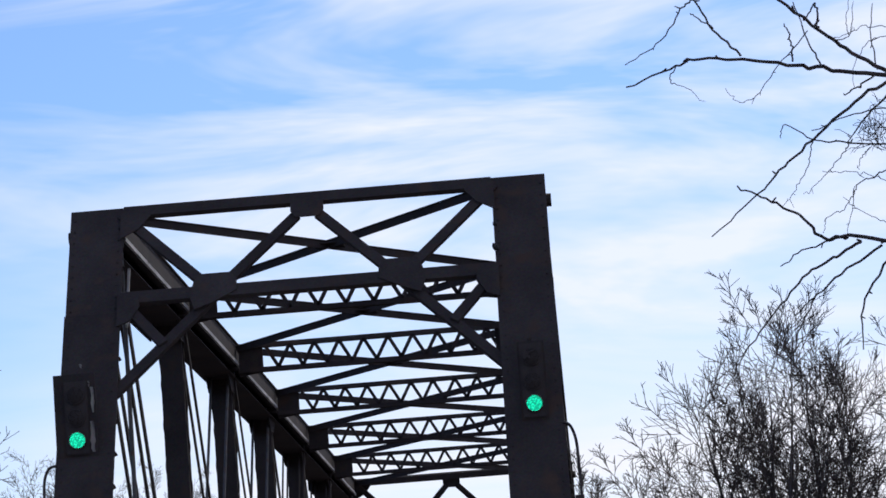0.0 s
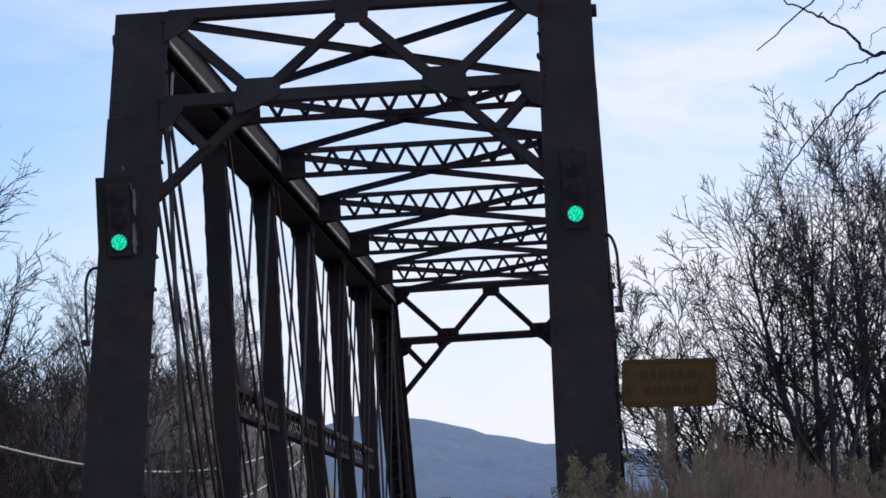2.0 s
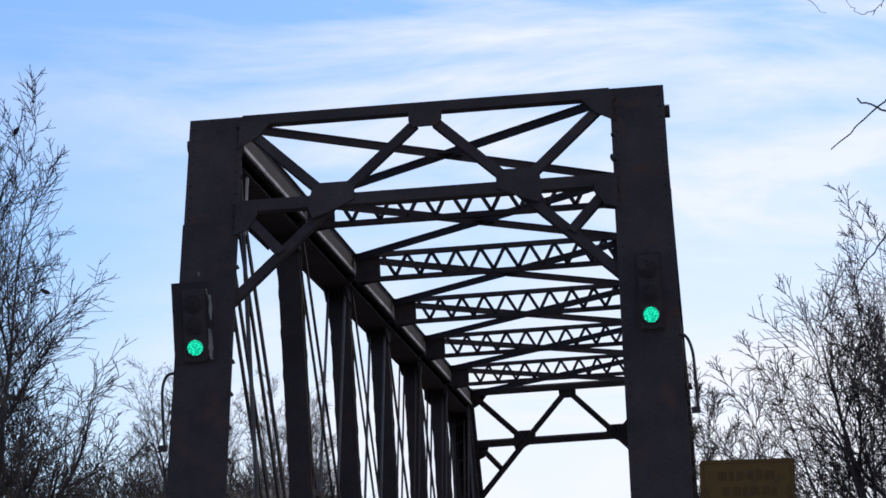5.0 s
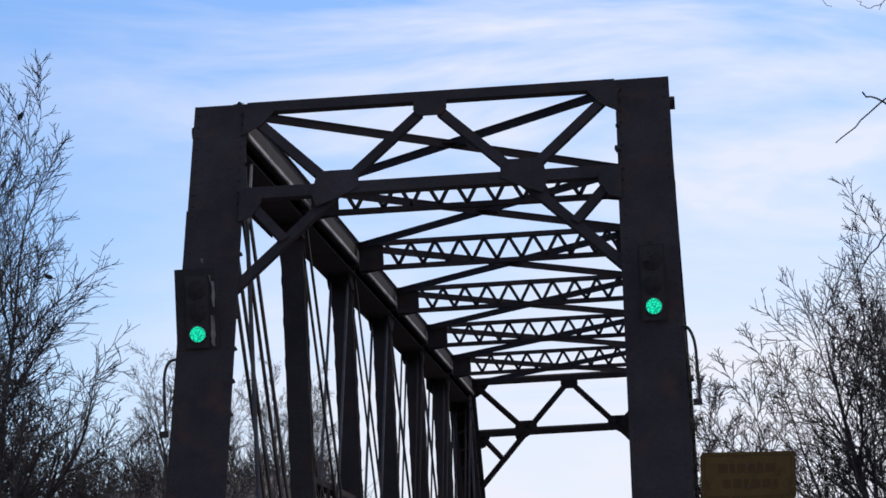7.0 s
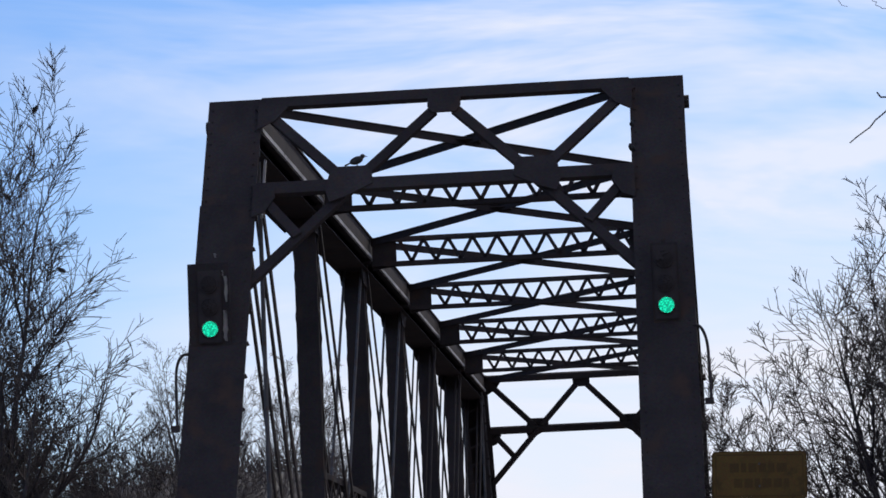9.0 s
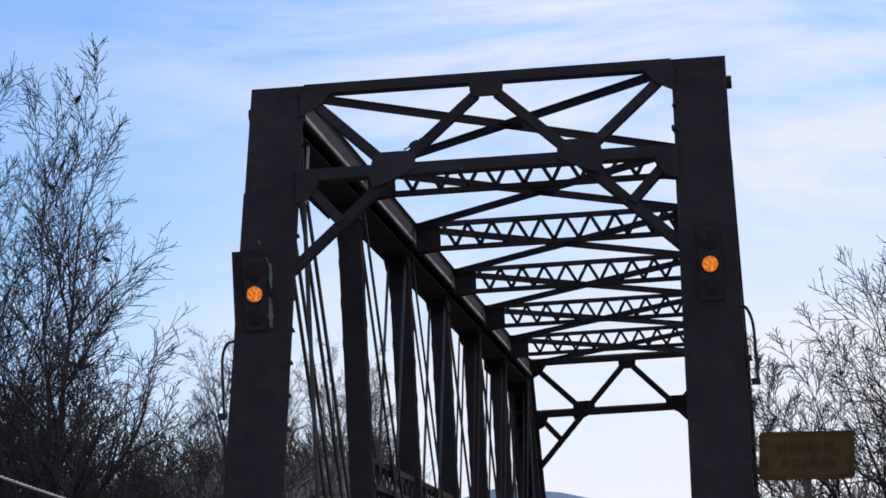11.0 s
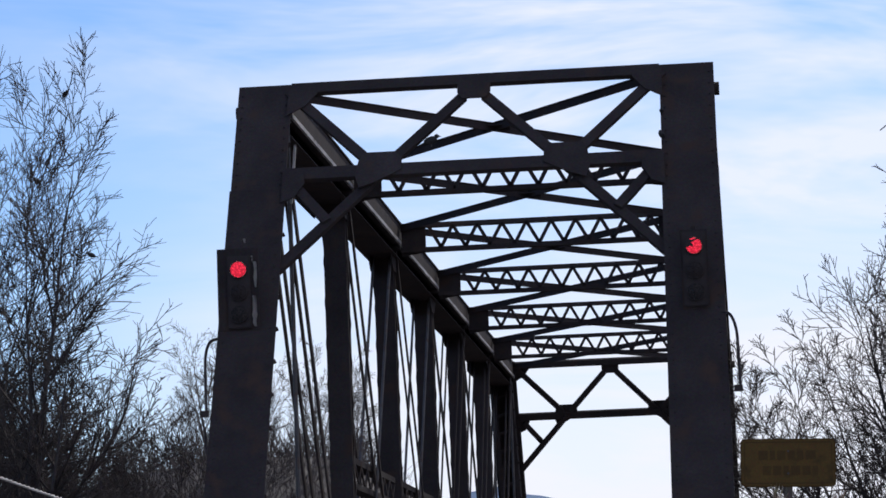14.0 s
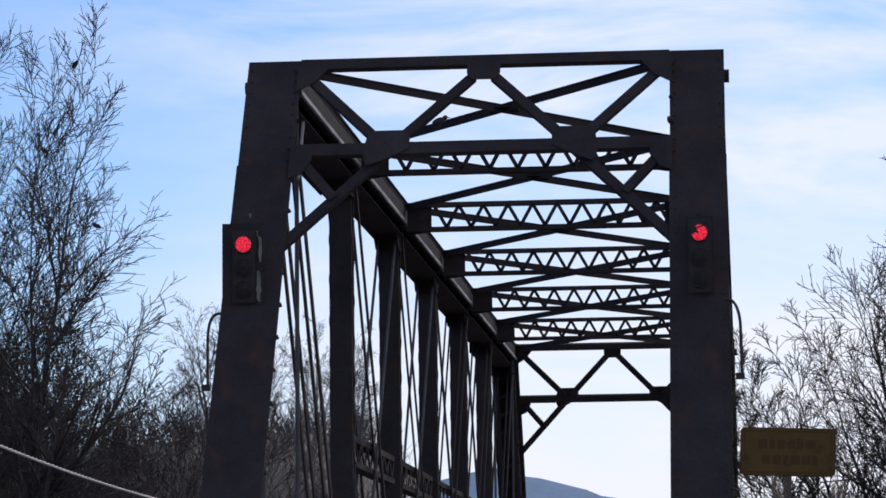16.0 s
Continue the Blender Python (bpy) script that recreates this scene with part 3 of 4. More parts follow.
# ---------------- signals ----------------
def make_signal(x, y, zs, right):
    """A three-light signal on a dark backing board fixed to the end post; one lamp moves behind the three glasses."""
    sg = empty("traffic_signal", (x, y, zs[1]))
    zr, za, zg = [z - zs[1] for z in zs]
    bm = bmesh.new()
    hw = 0.265
    if right:
        box(bm, (-0.16, 0.02, zg - 0.20), (0.16, 0.045, zr + 0.20))
    else:
        box(bm, (-hw, 0.02, zg - 0.34), (hw - 0.03, 0.045, zr + 0.262))
    board = part("backing_board", bm, STEEL, sg)
    bm = bmesh.new()
    box(bm, (-0.14, -0.025, zg - 0.17), (0.14, 0.018, zr + 0.17))
    bmesh.ops.bevel(bm, geom=bm.edges[:], offset=0.012, segments=2, affect="EDGES")
    part("housing", bm, BLACK, sg)
    for z in (zg - 0.22, zr + 0.22):
        bm = bmesh.new()
        beam(bm, (0, 0.04, z), (0, 0.45 if z > 0 else 0.9, z), 0.06, 0.05)
        part("bracket", bm, STEEL, sg)
    for nm, z, g in (("red_lens", zr, GLASS_R), ("amber_lens", za, GLASS_A), ("green_lens", zg, GLASS_G)):
        bm = bmesh.new()
        seg, rings, R = 24, 5, 0.098
        c = [[bm.verts.new((R * k / rings * math.cos(2 * math.pi * i / seg), -0.065 - 0.022 * (1 - (k / rings) ** 2), z + R * k / rings * math.sin(2 * math.pi * i / seg))) for i in range(seg)] for k in range(1, rings + 1)]
        mid = bm.verts.new((0, -0.087, z))
        for i in range(seg):
            bm.faces.new((mid, c[0][i], c[0][(i + 1) % seg]))
            for a, b2 in zip(c, c[1:]):
                bm.faces.new((a[i], b2[i], b2[(i + 1) % seg], a[(i + 1) % seg]))
        lens = part(nm, bm, g, sg, smooth=True)
        # rim
        bm = bmesh.new()
        for i in range(seg):
            a0, a1 = 2 * math.pi * i / seg, 2 * math.pi * (i + 1) / seg
            for r0, r1, y0, y1 in ((0.099, 0.105, -0.066, -0.026),):
                q = [Vector((r * math.cos(a), yy, z + r * math.sin(a))) for a in (a0, a1) for r in (r0, r1) for yy in (y0, y1)]
                v = [bm.verts.new(p) for p in q]
                for f in ((0, 1, 3, 2), (4, 6, 7, 5), (0, 4, 5, 1), (2, 3, 7, 6), (0, 2, 6, 4), (1, 5, 7, 3)):
                    bm.faces.new([v[j] for j in f])
        part("lens_rim", bm, BLACK, lens)
        if right and nm == "red_lens":
            bm = bmesh.new()
            plate(bm, [(-0.100, -0.092, z - 0.012), (-0.075, -0.092, z - 0.025), (-0.045, -0.092, z - 0.005), (-0.012, -0.092, z - 0.02), (-0.008, -0.092, z + 0.012), (-0.035, -0.092, z + 0.032), (0.005, -0.092, z + 0.055),
                       (0.045, -0.092, z + 0.062), (0.055, -0.092, z + 0.085), (0.020, -0.092, z + 0.075), (-0.03, -0.092, z + 0.06), (-0.06, -0.092, z + 0.085), (-0.10, -0.092, z + 0.06)], 0.004, (0, 1, 0))
            part("dead_patch", bm, BLACK, lens, "unlit patch of the red light")
    bm = bmesh.new()
    disc(bm, (0, -0.058, 0), (0, 1, 0), 0.092, 0.02, 24)
    lamp = part("signal_lamp", bm, LAMP, sg, "glowing white lamp behind the coloured glass")
    if not right:
        # pale flaking strip beside the lenses
        for z0, z1, w0, w1, dx in ((0.06, 0.37, 0.02, 0.045, 0.192), (-0.41, -0.04, 0.03, 0.055, 0.172), (0.36, 0.44, 0.01, 0.022, 0.162), (0.60, 0.65, 0.02, 0.03, 0.075)):
            bm = bmesh.new()
            n = 8
            L = [(dx - w0 / 2 + 0.022 * noise.noise((i * 1.7, dx * 9, z0)), 0, z0 + (z1 - z0) * i / n) for i in range(n + 1)]
            Rr = [(dx + (w0 + (w1 - w0) * math.sin(math.pi * i / n)) / 1.6 + 0.024 * noise.noise((i * 1.3, 5, z0)), 0, z0 + (z1 - z0) * i / n) for i in range(n, -1, -1)]
            plate(bm, [Vector((a, 0.012, c)) for a, _, c in L + Rr], 0.01, (0, 1, 0))
            part("flaking_strip", bm, PEEL, board, "pale flaking strip")
    tagged(sg, "three-light traffic signal on a dark board fixed to the bridge post", "traffic signal", group="signals on the portal")
    return lamp, (zr, za, zg)


def make_conduits():
    def run(name, pts, r, label):
        ob = empty(name, pts[-1])
        bm = bmesh.new()
        tube(bm, [p - Vector(pts[-1]) for p in bend(pts, 7)], r, 8)
        part("pipe", bm, BLACK, ob, smooth=True)
        bm = bmesh.new()
        e = Vector((0, 0, 0))
        box(bm, e + Vector((-0.075, -0.025, -0.035)), e + Vector((0.028, 0.03, 0.04)))
        part("junction_box", bm, BLACK, ob)
        tagged(ob, label, "conduit")
    run("cable_conduit", [(2.93, -2.10, 5.71), (3.06, -2.16, 5.68), (3.13, -2.25, 5.50), (3.145, -2.45, 5.2), (3.15, -2.75, 4.75)], 0.018, "black bent cable conduit running down beside the end post")
    run("cable_conduit", [(-3.00, -2.20, 5.66), (-3.09, -2.25, 5.62), (-3.14, -2.30, 5.45), (-3.115, -2.5, 5.1), (-3.06, -2.8, 4.72)], 0.018, "black bent cable conduit running down beside the end post")
    run("cable_conduit", [(3.00, -3.55, 3.42), (3.06, -3.6, 3.40), (3.10, -3.65, 3.28), (3.13, -3.75, 2.98)], 0.012, "short thin bent cable conduit beside the end post")


def make_sign():
    sg = empty("warning_sign", (3.57, -7.75, 0))
    bm = bmesh.new()
    w, h, r = 0.452, 0.226, 0.045
    pts = []
    for cx, cz, a0 in ((w - r, h - r, 0), (-w + r, h - r, 90), (-w + r, -h + r, 180), (w - r, -h + r, 270)):
        for i in range(6):
            a = radians(a0 + 18 * i)
            pts.append((cx + r * math.cos(a), -0.06, 3.565 + cz + r * math.sin(a)))
    plate(bm, pts, 0.006, (0, 1, 0))
    panel = part("panel", bm, SIGN, sg)
    bm = bmesh.new()
    plate(bm, [(x * 1.03, -0.053, 3.565 + (z - 3.565) * 1.05) for x, _, z in pts], 0.006, (0, 1, 0))
    part("backing", bm, SIGNINK, sg)
    # dark border line and two lines of print as bars
    bm = bmesh.new()
    for x0, x1, z0, z1 in ((-0.42, 0.42, 0.195, 0.209), (-0.42, 0.42, -0.207, -0.195), (-0.432, -0.42, -0.195, 0.195), (0.42, 0.432, -0.195, 0.195)):
        box(bm, (x0, -0.066, 3.565 + z0), (x1, -0.0636, 3.565 + z1))
    part("border", bm, SIGNINK, panel)
    for z, x0, ws in ((0.075, -0.29, (0.09, 0.05, 0.08, 0.07, 0.06, 0.10)), (-0.075, -0.25, (0.08, 0.08, 0.05, 0.09, 0.08, 0.05))):
        for wd in ws:
            bm = bmesh.new()
            box(bm, (x0, -0.066, 3.565 + z - 0.045), (x0 + wd, -0.0636, 3.565 + z + 0.045))
            part("print_bar", bm, SIGNINK, panel)
            x0 += wd + 0.022
    bm = bmesh.new()
    box(bm, (-0.04, -0.048, -0.3), (0.04, 0.048, 3.70))
    bmesh.ops.bevel(bm, geom=bm.edges[:], offset=0.008, segments=1, affect="EDGES")
    part("post", bm, WOOD, sg)
    for z in (3.46, 3.68):
        bm = bmesh.new()
        disc(bm, (0, -0.074, z), (0, 1, 0), 0.012, 0.012, 6)
        part("bolt", bm, STEEL_WORN, panel)
    sg.matrix_basis = pose(3.45, -7.75, 0, 0, 2.0, 0)
    tagged(sg, "dull ochre rectangular road sign on a weathered wooden post", "road sign")


def make_cables():
    """Two pale twisted cables that sag across the valley beside the bridge."""
    for x, low, k in ((-6.5, 4.16, 0.0013), (-6.5, 3.12, 0.0016)):
        bm = bmesh.new()
        for strand in (0, math.pi):      # two strands laid round each other
            pts = []
            for i in range(1500):
                y = -55 + i * 115 / 1499
                a = strand + y * 2 * math.pi / 0.5
                pts.append((x + 0.011 * math.cos(a), y, low + k * (y - 13.5) ** 2 + 0.011 * math.sin(a)))
            tube(bm, pts, 0.012, 5)
        ob = part("cable", bm, ROPE, None, smooth=True)
        tagged(ob, "pale sagging cable strung along beside the bridge", "cable", group="sagging cables")


# ---------------- trees ----------------
def sweep(segs, sides):
    """Tapered tubes in one mesh from (p0, p1, r0, r1)."""
    V, F = [], []
    cs = [(math.cos(2 * math.pi * k / sides), math.sin(2 * math.pi * k / sides)) for k in range(sides)]
    for p0, p1, r0, r1 in segs:
        d = p1 - p0
        t = d.cross(Vector((0.31, 0.87, 0.12)))
        if t.length < 1e-6:
            continue
        t.normalize()
        u = d.cross(t).normalized()
        i = len(V)
        for p, r in ((p0, r0), (p1, r1)):
            for c, s in cs:
                V.append(p + t * (c * r) + u * (s * r))
        for k in range(sides):
            k2 = (k + 1) % sides
            F.append((i + k, i + k2, i + sides + k2, i + sides + k))
    return V, F


def mesh_part(name, segs, sides, material, parent):
    V, F = sweep(segs, sides)
    me = bpy.data.meshes.new(name)
    me.from_pydata(V, [], F)
    me.materials.append(material)
    for f in me.polygons:
        f.use_smooth = True
    ob = new(name, me)
    ob.parent = parent
    return ob


WANDER, RISE = (0.045, 0.11, 0.11, 0.09), (0.012, 0.032, 0.026, 0.018)
PIECES, BARE = (16, 10, 6, 4), (0.16, 0.10, 0.1)


def branch(rng, thick, thin, p, d, length, r, level, dense, spread):
    """A limb that runs on and turns upwards, with smaller ones leaving it along its way: stem, limb, branch, twig."""
    n = PIECES[level]
    spin = rng.uniform(0, 2 * math.pi)
    for i in range(n):
        f = i / n
        k = WANDER[level]
        d = (d + Vector((rng.gauss(0, k), rng.gauss(0, k), rng.gauss(0, k * 0.5) + RISE[level]))).normalized()
        q = p + d * (length / n)
        ra, rb = (max(r * (1 - g) ** (1.25 if level == 0 else 0.9), 0.0066 - 0.0014 * g) for g in (f, f + 1 / n))
        (thick if level == 0 else thin).append((p, q, ra, rb))
        if level < 3 and f >= BARE[level]:
            m = dense[level]
            for c in range(int(m) + (rng.random() < m - int(m))):
                spin += 2.4 + rng.gauss(0, 0.5)
                side = d.orthogonal().normalized()
                side.rotate(Matrix.Rotation(spin, 3, d))
                ang = rng.uniform(0.35, 0.85) if level else rng.uniform(0.35, 0.90)
                reach = length * ((0.50 * spread, 0.50, 0.80)[level] * (1.08 - 0.72 * f)) * rng.uniform(0.55, 1.15)
                branch(rng, thick, thin, p + (q - p) * rng.random(), d * math.cos(ang) + side * math.sin(ang), reach, max(ra * rng.uniform(0.46, 0.70), 0.0066), level + 1, dense, spread)
        p = q


def make_tree(seed, stems, dense=(1.25, 1.1, 0.8), spread=0.85, label="bare grey tree with fine upright twigs"):
    """A bare tree; stems: lean east, lean north, length, radius."""
    rng = random.Random(seed)
    tree = empty("tree")
    thick, thin = [], []
    for k, (lx, ly, length, r) in enumerate(stems):
        branch(rng, thick, thin, Vector((0.3 * lx + 0.03 * k, 0.3 * ly, -0.3)), Vector((lx, ly, 1)).normalized(), length, r, 0, dense, spread)
    mesh_part("trunk", thick, 6, BARK, tree)
    mesh_part("crown", thin, 3, TWIG, tree)
    return tagged(tree, label, "tree")


def place(tree, x, y, turn=0, dz=0.0):
    tree.matrix_basis = pose(x, y, height(x, y) + dz, 0, 0, turn)


def perch(tree, near):
    """A place on one of the tree's limbs close to a point."""
    m = tree.matrix_basis
    near = m.inverted() @ Vector(near)
    crown = [o for o in tree.children if o.name.startswith("crown")][0]
    v = min(crown.data.vertices, key=lambda v: (v.co - near).length_squared)
    return m @ v.co


def make_brush():
    """Low tangled undergrowth along the tops of the banks."""
    rng = random.Random(21)
    segs = []
    for i in range(5200):
        if rng.random() < 0.85:
            x, y = rng.uniform(-30, -7.2), rng.uniform(56, 80)
        else:
            x, y = rng.uniform(4.4, 20), rng.uniform(58, 80)
        p = Vector((x, y, height(x, y) - 0.1))
        dr = Vector((rng.gauss(0, 0.35), rng.gauss(0, 0.3), 1)).normalized()
        h = rng.uniform(0.5, 1.6) * (1 + 0.9 * max(0, noise.noise((x * 0.5, y * 0.5, 8))))
        for k in range(3):
            q = p + dr * h / 3
            segs.append((p, q, 0.016 - 0.004 * k, 0.012 - 0.004 * k))
            if k:
                sd = (dr + Vector((rng.gauss(0, 0.6), rng.gauss(0, 0.4), 0.2))).normalized()
                segs.append((p, p + sd * h * 0.4, 0.009, 0.005))
            p, dr = q, (dr + Vector((rng.gauss(0, 0.3), rng.gauss(0, 0.2), 0.1))).normalized()
    for i in range(320):
        # thicket under the trees beside the reeds
        x, y = 5.3 + 6.2 * rng.random() ** 0.7, rng.uniform(14, 22)
        p = Vector((x, y, height(x, y) - 0.1))
        dr = Vector((rng.gauss(0, 0.3), rng.gauss(0, 0.3), 1)).normalized()
        h = rng.uniform(0.4, 1.3) * smooth(5.4, 7.2, x) + rng.uniform(0.5, 1.1)
        for k in range(4):
            q = p + dr * h / 4
            segs.append((p, q, 0.014 - 0.003 * k, 0.011 - 0.003 * k))
            if k:
                sd = (dr + Vector((rng.gauss(0, 0.6), rng.gauss(0, 0.4), 0.2))).normalized()
                segs.append((p, p + sd * h * 0.35, 0.008, 0.005))
            p, dr = q, (dr + Vector((rng.gauss(0, 0.3), rng.gauss(0, 0.2), 0.1))).normalized()
    ob = mesh_part("undergrowth", segs, 3, TWIG, None)
    tagged(ob, "tangled leafless brown undergrowth on the river banks", "undergrowth", kind="stuff")


def make_trees():
    a = make_tree(56, ((-0.08, 0.0, 6.1, 0.13), (0.0, 0.1, 7.0, 0.10), (0.14, -0.1, 6.8, 0.085), (0.26, 0.1, 5.8, 0.08), (-0.30, 0.1, 5.0, 0.07)), (1.15, 1.05, 0.8), 1.0, label="bare grey tree with a stout forked trunk")
    b = make_tree(55, ((-0.64, 0.0, 5.1, 0.06), (-0.48, 0.1, 5.8, 0.065), (-0.32, 0.0, 5.7, 0.07), (-0.15, -0.1, 5.4, 0.07)), (1.3, 1.15, 0.85), 0.72, label="bare grey tree leaning out towards the bridge")
    c = make_tree(33, ((0.26, 0.1, 6.4, 0.06), (-0.05, 0.0, 6.4, 0.06), (0.44, 0.0, 6.0, 0.05)), (1.2, 1.0, 0.8), 0.9)
    d = make_tree(15, ((0.0, 0.0, 12.3, 0.16), (0.045, 0.1, 11.2, 0.12), (0.12, -0.05, 9.2, 0.11), (-0.08, -0.1, 12.2, 0.13)), (1.75, 1.35, 0.9), 0.72, label="tall bare tree with dark forked trunks")
    f = make_tree(16, ((0.2, 0.1, 5.6, 0.07), (-0.2, 0.0, 5.2, 0.06), (0.0, -0.2, 4.8, 0.06)), (0.9, 0.85, 0.7), 0.8, label="slender bare tree on the wooded bank")
    place(a, 6.25, 13, 0)
    place(b, 5.85, 13, 0)
    place(c, -7.6, 17, 0)
    place(d, -9.95, 16, 0)
    place(f, -7.3, 24, 0)
    # further trees: what it is a copy of, place, turn, size
    for src, x, y, turn, s in ((a, 7.4, 15, 150, 0.84), (a, 9.9, 16, 250, 0.93), (b, 8.7, 14, 0, 1.0), (b, 5.45, 13.6, 6, 1.0),
                               (a, -11.9, 17, 80, 1.3), (d, -11.3, 18, 100, 0.95), (b, -9.5, 18, 180, 0.85), (c, -6.9, 20, 60, 0.8), (c, -8.5, 19, 150, 0.95), (c, -7.9, 18, 20, 0.9), (f, -8.0, 21, 200, 1.25), (f, -10.4, 22, 30, 1.55), (f, -9.2, 24, 140, 1.5), (f, -11.5, 23, 260, 1.65), (f, -8.4, 25, 80, 1.35), (f, -12.6, 24, 10, 1.6), (f, -6.9, 22, 100, 1.1)):
        copy_thing(src, pose(x, y, height(x, y), 0, 0, turn) @ Matrix.Scale(s, 4))
    for near in ((-8.82, 16.45, 12.1), (-8.51, 16.45, 9.37), (-9.4, 16.2, 10.6)):
        at = perch(d, near)
        make_bird(at, 40 * near[2], 1.0, "small dark bird perched high in a bare tree")
    rng = random.Random(5)
    for i in range(22):
        x, y = rng.uniform(-30, -12), rng.uniform(62, 90)
        copy_thing(f, pose(x, y, height(x, y) - 0.6, 0, 0, rng.uniform(0, 360)))
    for i in range(4):
        x, y = rng.uniform(9, 18), rng.uniform(62, 85)
        copy_thing(f, pose(x, y, height(x, y) - 0.6, 0, 0, rng.uniform(0, 360)))


def make_overhang():
    """A tree beside the road whose thin limbs reach into the view overhead."""
    rng = random.Random(77)
    o = Vector((7.6, -26.5, 0))
    tree = empty("tree", o)
    thick, thin = [], []
    line = [Vector((0.06 * math.sin(k), 0.05 * math.cos(k * 1.3), -0.3 + 0.6 * k)) for k in range(13)]
    for k in range(12):
        thick.append((line[k], line[k + 1], 0.20 - 0.01 * k, 0.19 - 0.01 * k))

    def limb(r0, r1, *xz):
        """A limb through a few places (x, z), wandering a little in depth."""
        dy = rng.uniform(-0.12, 0.12)
        q = [p - o for p in bend([Vector((a, -26.5 + dy * k / len(xz), b)) for k, (a, b) in enumerate(xz)], 6)]
        n = len(q) - 1
        for k in range(n):
            ra, rb = r0 + (r1 - r0) * k / n, r0 + (r1 - r0) * (k + 1) / n
            q[k + 1] += Vector((rng.gauss(0, 0.003), rng.gauss(0, 0.01), rng.gauss(0, 0.003)))
            thin.append((q[k], q[k + 1], ra * 0.82, rb * 0.82))
            if rng.random() < 0.12:        # bud or stub
                thin.append((q[k], q[k] + Vector((rng.gauss(0, 0.012), 0, rng.gauss(0, 0.012))), ra * 0.9, ra * 0.5))

    # main limbs back to the trunk
    limb(0.05, 0.012, (7.6, 4.2), (6.2, 4.45), (5.0, 4.42), (4.94, 4.40))
    limb(0.05, 0.011, (7.6, 3.5), (6.2, 3.85), (5.0, 3.80), (4.96, 3.78))
    limb(0.012, 0.004, (4.50, 4.29), (4.28, 4.33), (4.11, 4.37), (3.91, 4.41), (3.72, 4.43), (3.64, 4.41), (3.44, 4.34))
    limb(0.011, 0.006, (4.48, 4.30), (4.31, 4.41), (4.21, 4.49), (4.03, 4.64), (3.90, 4.72))
    limb(0.006, 0.0022, (3.90, 4.42), (3.80, 4.54), (3.73, 4.66), (3.67, 4.61), (3.57, 4.49), (3.44, 4.42))
    limb(0.004, 0.0025, (3.80, 4.54), (3.75, 4.57), (3.71, 4.59))
    limb(0.005, 0.003, (4.10, 4.38), (4.10, 4.46), (4.08, 4.54))
    limb(0.005, 0.0025, (4.21, 4.35), (4.17, 4.47), (4.13, 4.63))
    limb(0.003, 0.0012, (4.17, 4.50), (4.04, 4.37), (3.95, 4.26), (3.88, 4.24), (3.83, 4.30))
    limb(0.003, 0.0012, (3.64, 4.40), (3.61, 4.34), (3.66, 4.31), (3.74, 4.24))
    limb(0.006, 0.0035, (4.21, 4.50), (4.22, 4.56), (4.21, 4.62), (4.17, 4.56))
    limb(0.009, 0.003, (4.50, 4.28), (4.33, 4.20), (4.15, 4.06), (4.01, 3.95), (3.92, 3.86), (3.72, 3.71))
    limb(0.004, 0.0025, (4.49, 4.17), (4.32, 4.15), (4.15, 4.10))
    limb(0.005, 0.002, (4.47, 4.01), (4.26, 4.04), (4.15, 4.06), (4.05, 4.12), (4.02, 4.07))
    limb(0.011, 0.004, (4.44, 3.62), (4.26, 3.67), (4.16, 3.67), (4.07, 3.77), (3.95, 3.85), (3.84, 3.91))
    limb(0.005, 0.003, (4.25, 3.66), (4.19, 3.66), (4.07, 3.63), (3.99, 3.58))
    limb(0.008, 0.0025, (4.30, 3.64), (4.18, 3.58), (4.08, 3.53), (3.96, 3.41), (3.83, 3.26), (3.77, 3.18))
    limb(0.007, 0.003, (4.38, 3.62), (4.21, 3.52), (4.10, 3.44), (4.02, 3.38))
    limb(0.004, 0.002, (4.10, 3.44), (4.02, 3.29), (3.98, 3.13))
    limb(0.007, 0.003, (4.43, 3.60), (4.29, 3.41), (4.27, 3.22))
    limb(0.004, 0.002, (4.43, 4.32), (4.42, 4.45), (4.44, 4.60))
    limb(0.005, 0.003, (4.42, 4.30), (4.34, 4.25), (4.28, 4.22))
    limb(0.003, 0.0015, (4.27, 4.45), (4.34, 4.48), (4.36, 4.61))
    limb(0.006, 0.002, (4.47, 4.23), (4.33, 4.09), (4.27, 4.02))
    limb(0.003, 0.0012, (4.29, 4.04), (4.26, 3.99), (4.21, 3.94), (4.14, 3.87), (4.09, 3.83))
    limb(0.0022, 0.0016, (4.43, 3.87), (4.36, 3.89), (4.27, 3.91), (4.17, 3.91))
    limb(0.0035, 0.0014, (4.44, 3.92), (4.36, 3.89), (4.31, 3.87), (4.28, 3.82), (4.24, 3.77), (4.18, 3.75), (4.16, 3.69))
    limb(0.0022, 0.0014, (4.42, 3.70), (4.36, 3.73), (4.30, 3.77), (4.25, 3.82))
    limb(0.0022, 0.0014, (4.29, 3.85), (4.28, 3.77), (4.25, 3.68))
    limb(0.003, 0.0012, (4.15, 4.05), (4.12, 3.97), (4.07, 3.87), (4.01, 3.80))
    limb(0.0026, 0.0014, (4.37, 4.01), (4.33, 3.97), (4.31, 3.91))
    limb(0.0022, 0.0014, (4.49, 4.46), (4.42, 4.44), (4.35, 4.37), (4.33, 4.27))
    limb(0.0022, 0.0014, (4.50, 4.49), (4.40, 4.50), (4.33, 4.48), (4.26, 4.46))
    limb(0.0022, 0.0014, (4.33, 4.47), (4.33, 4.54), (4.35, 4.63))
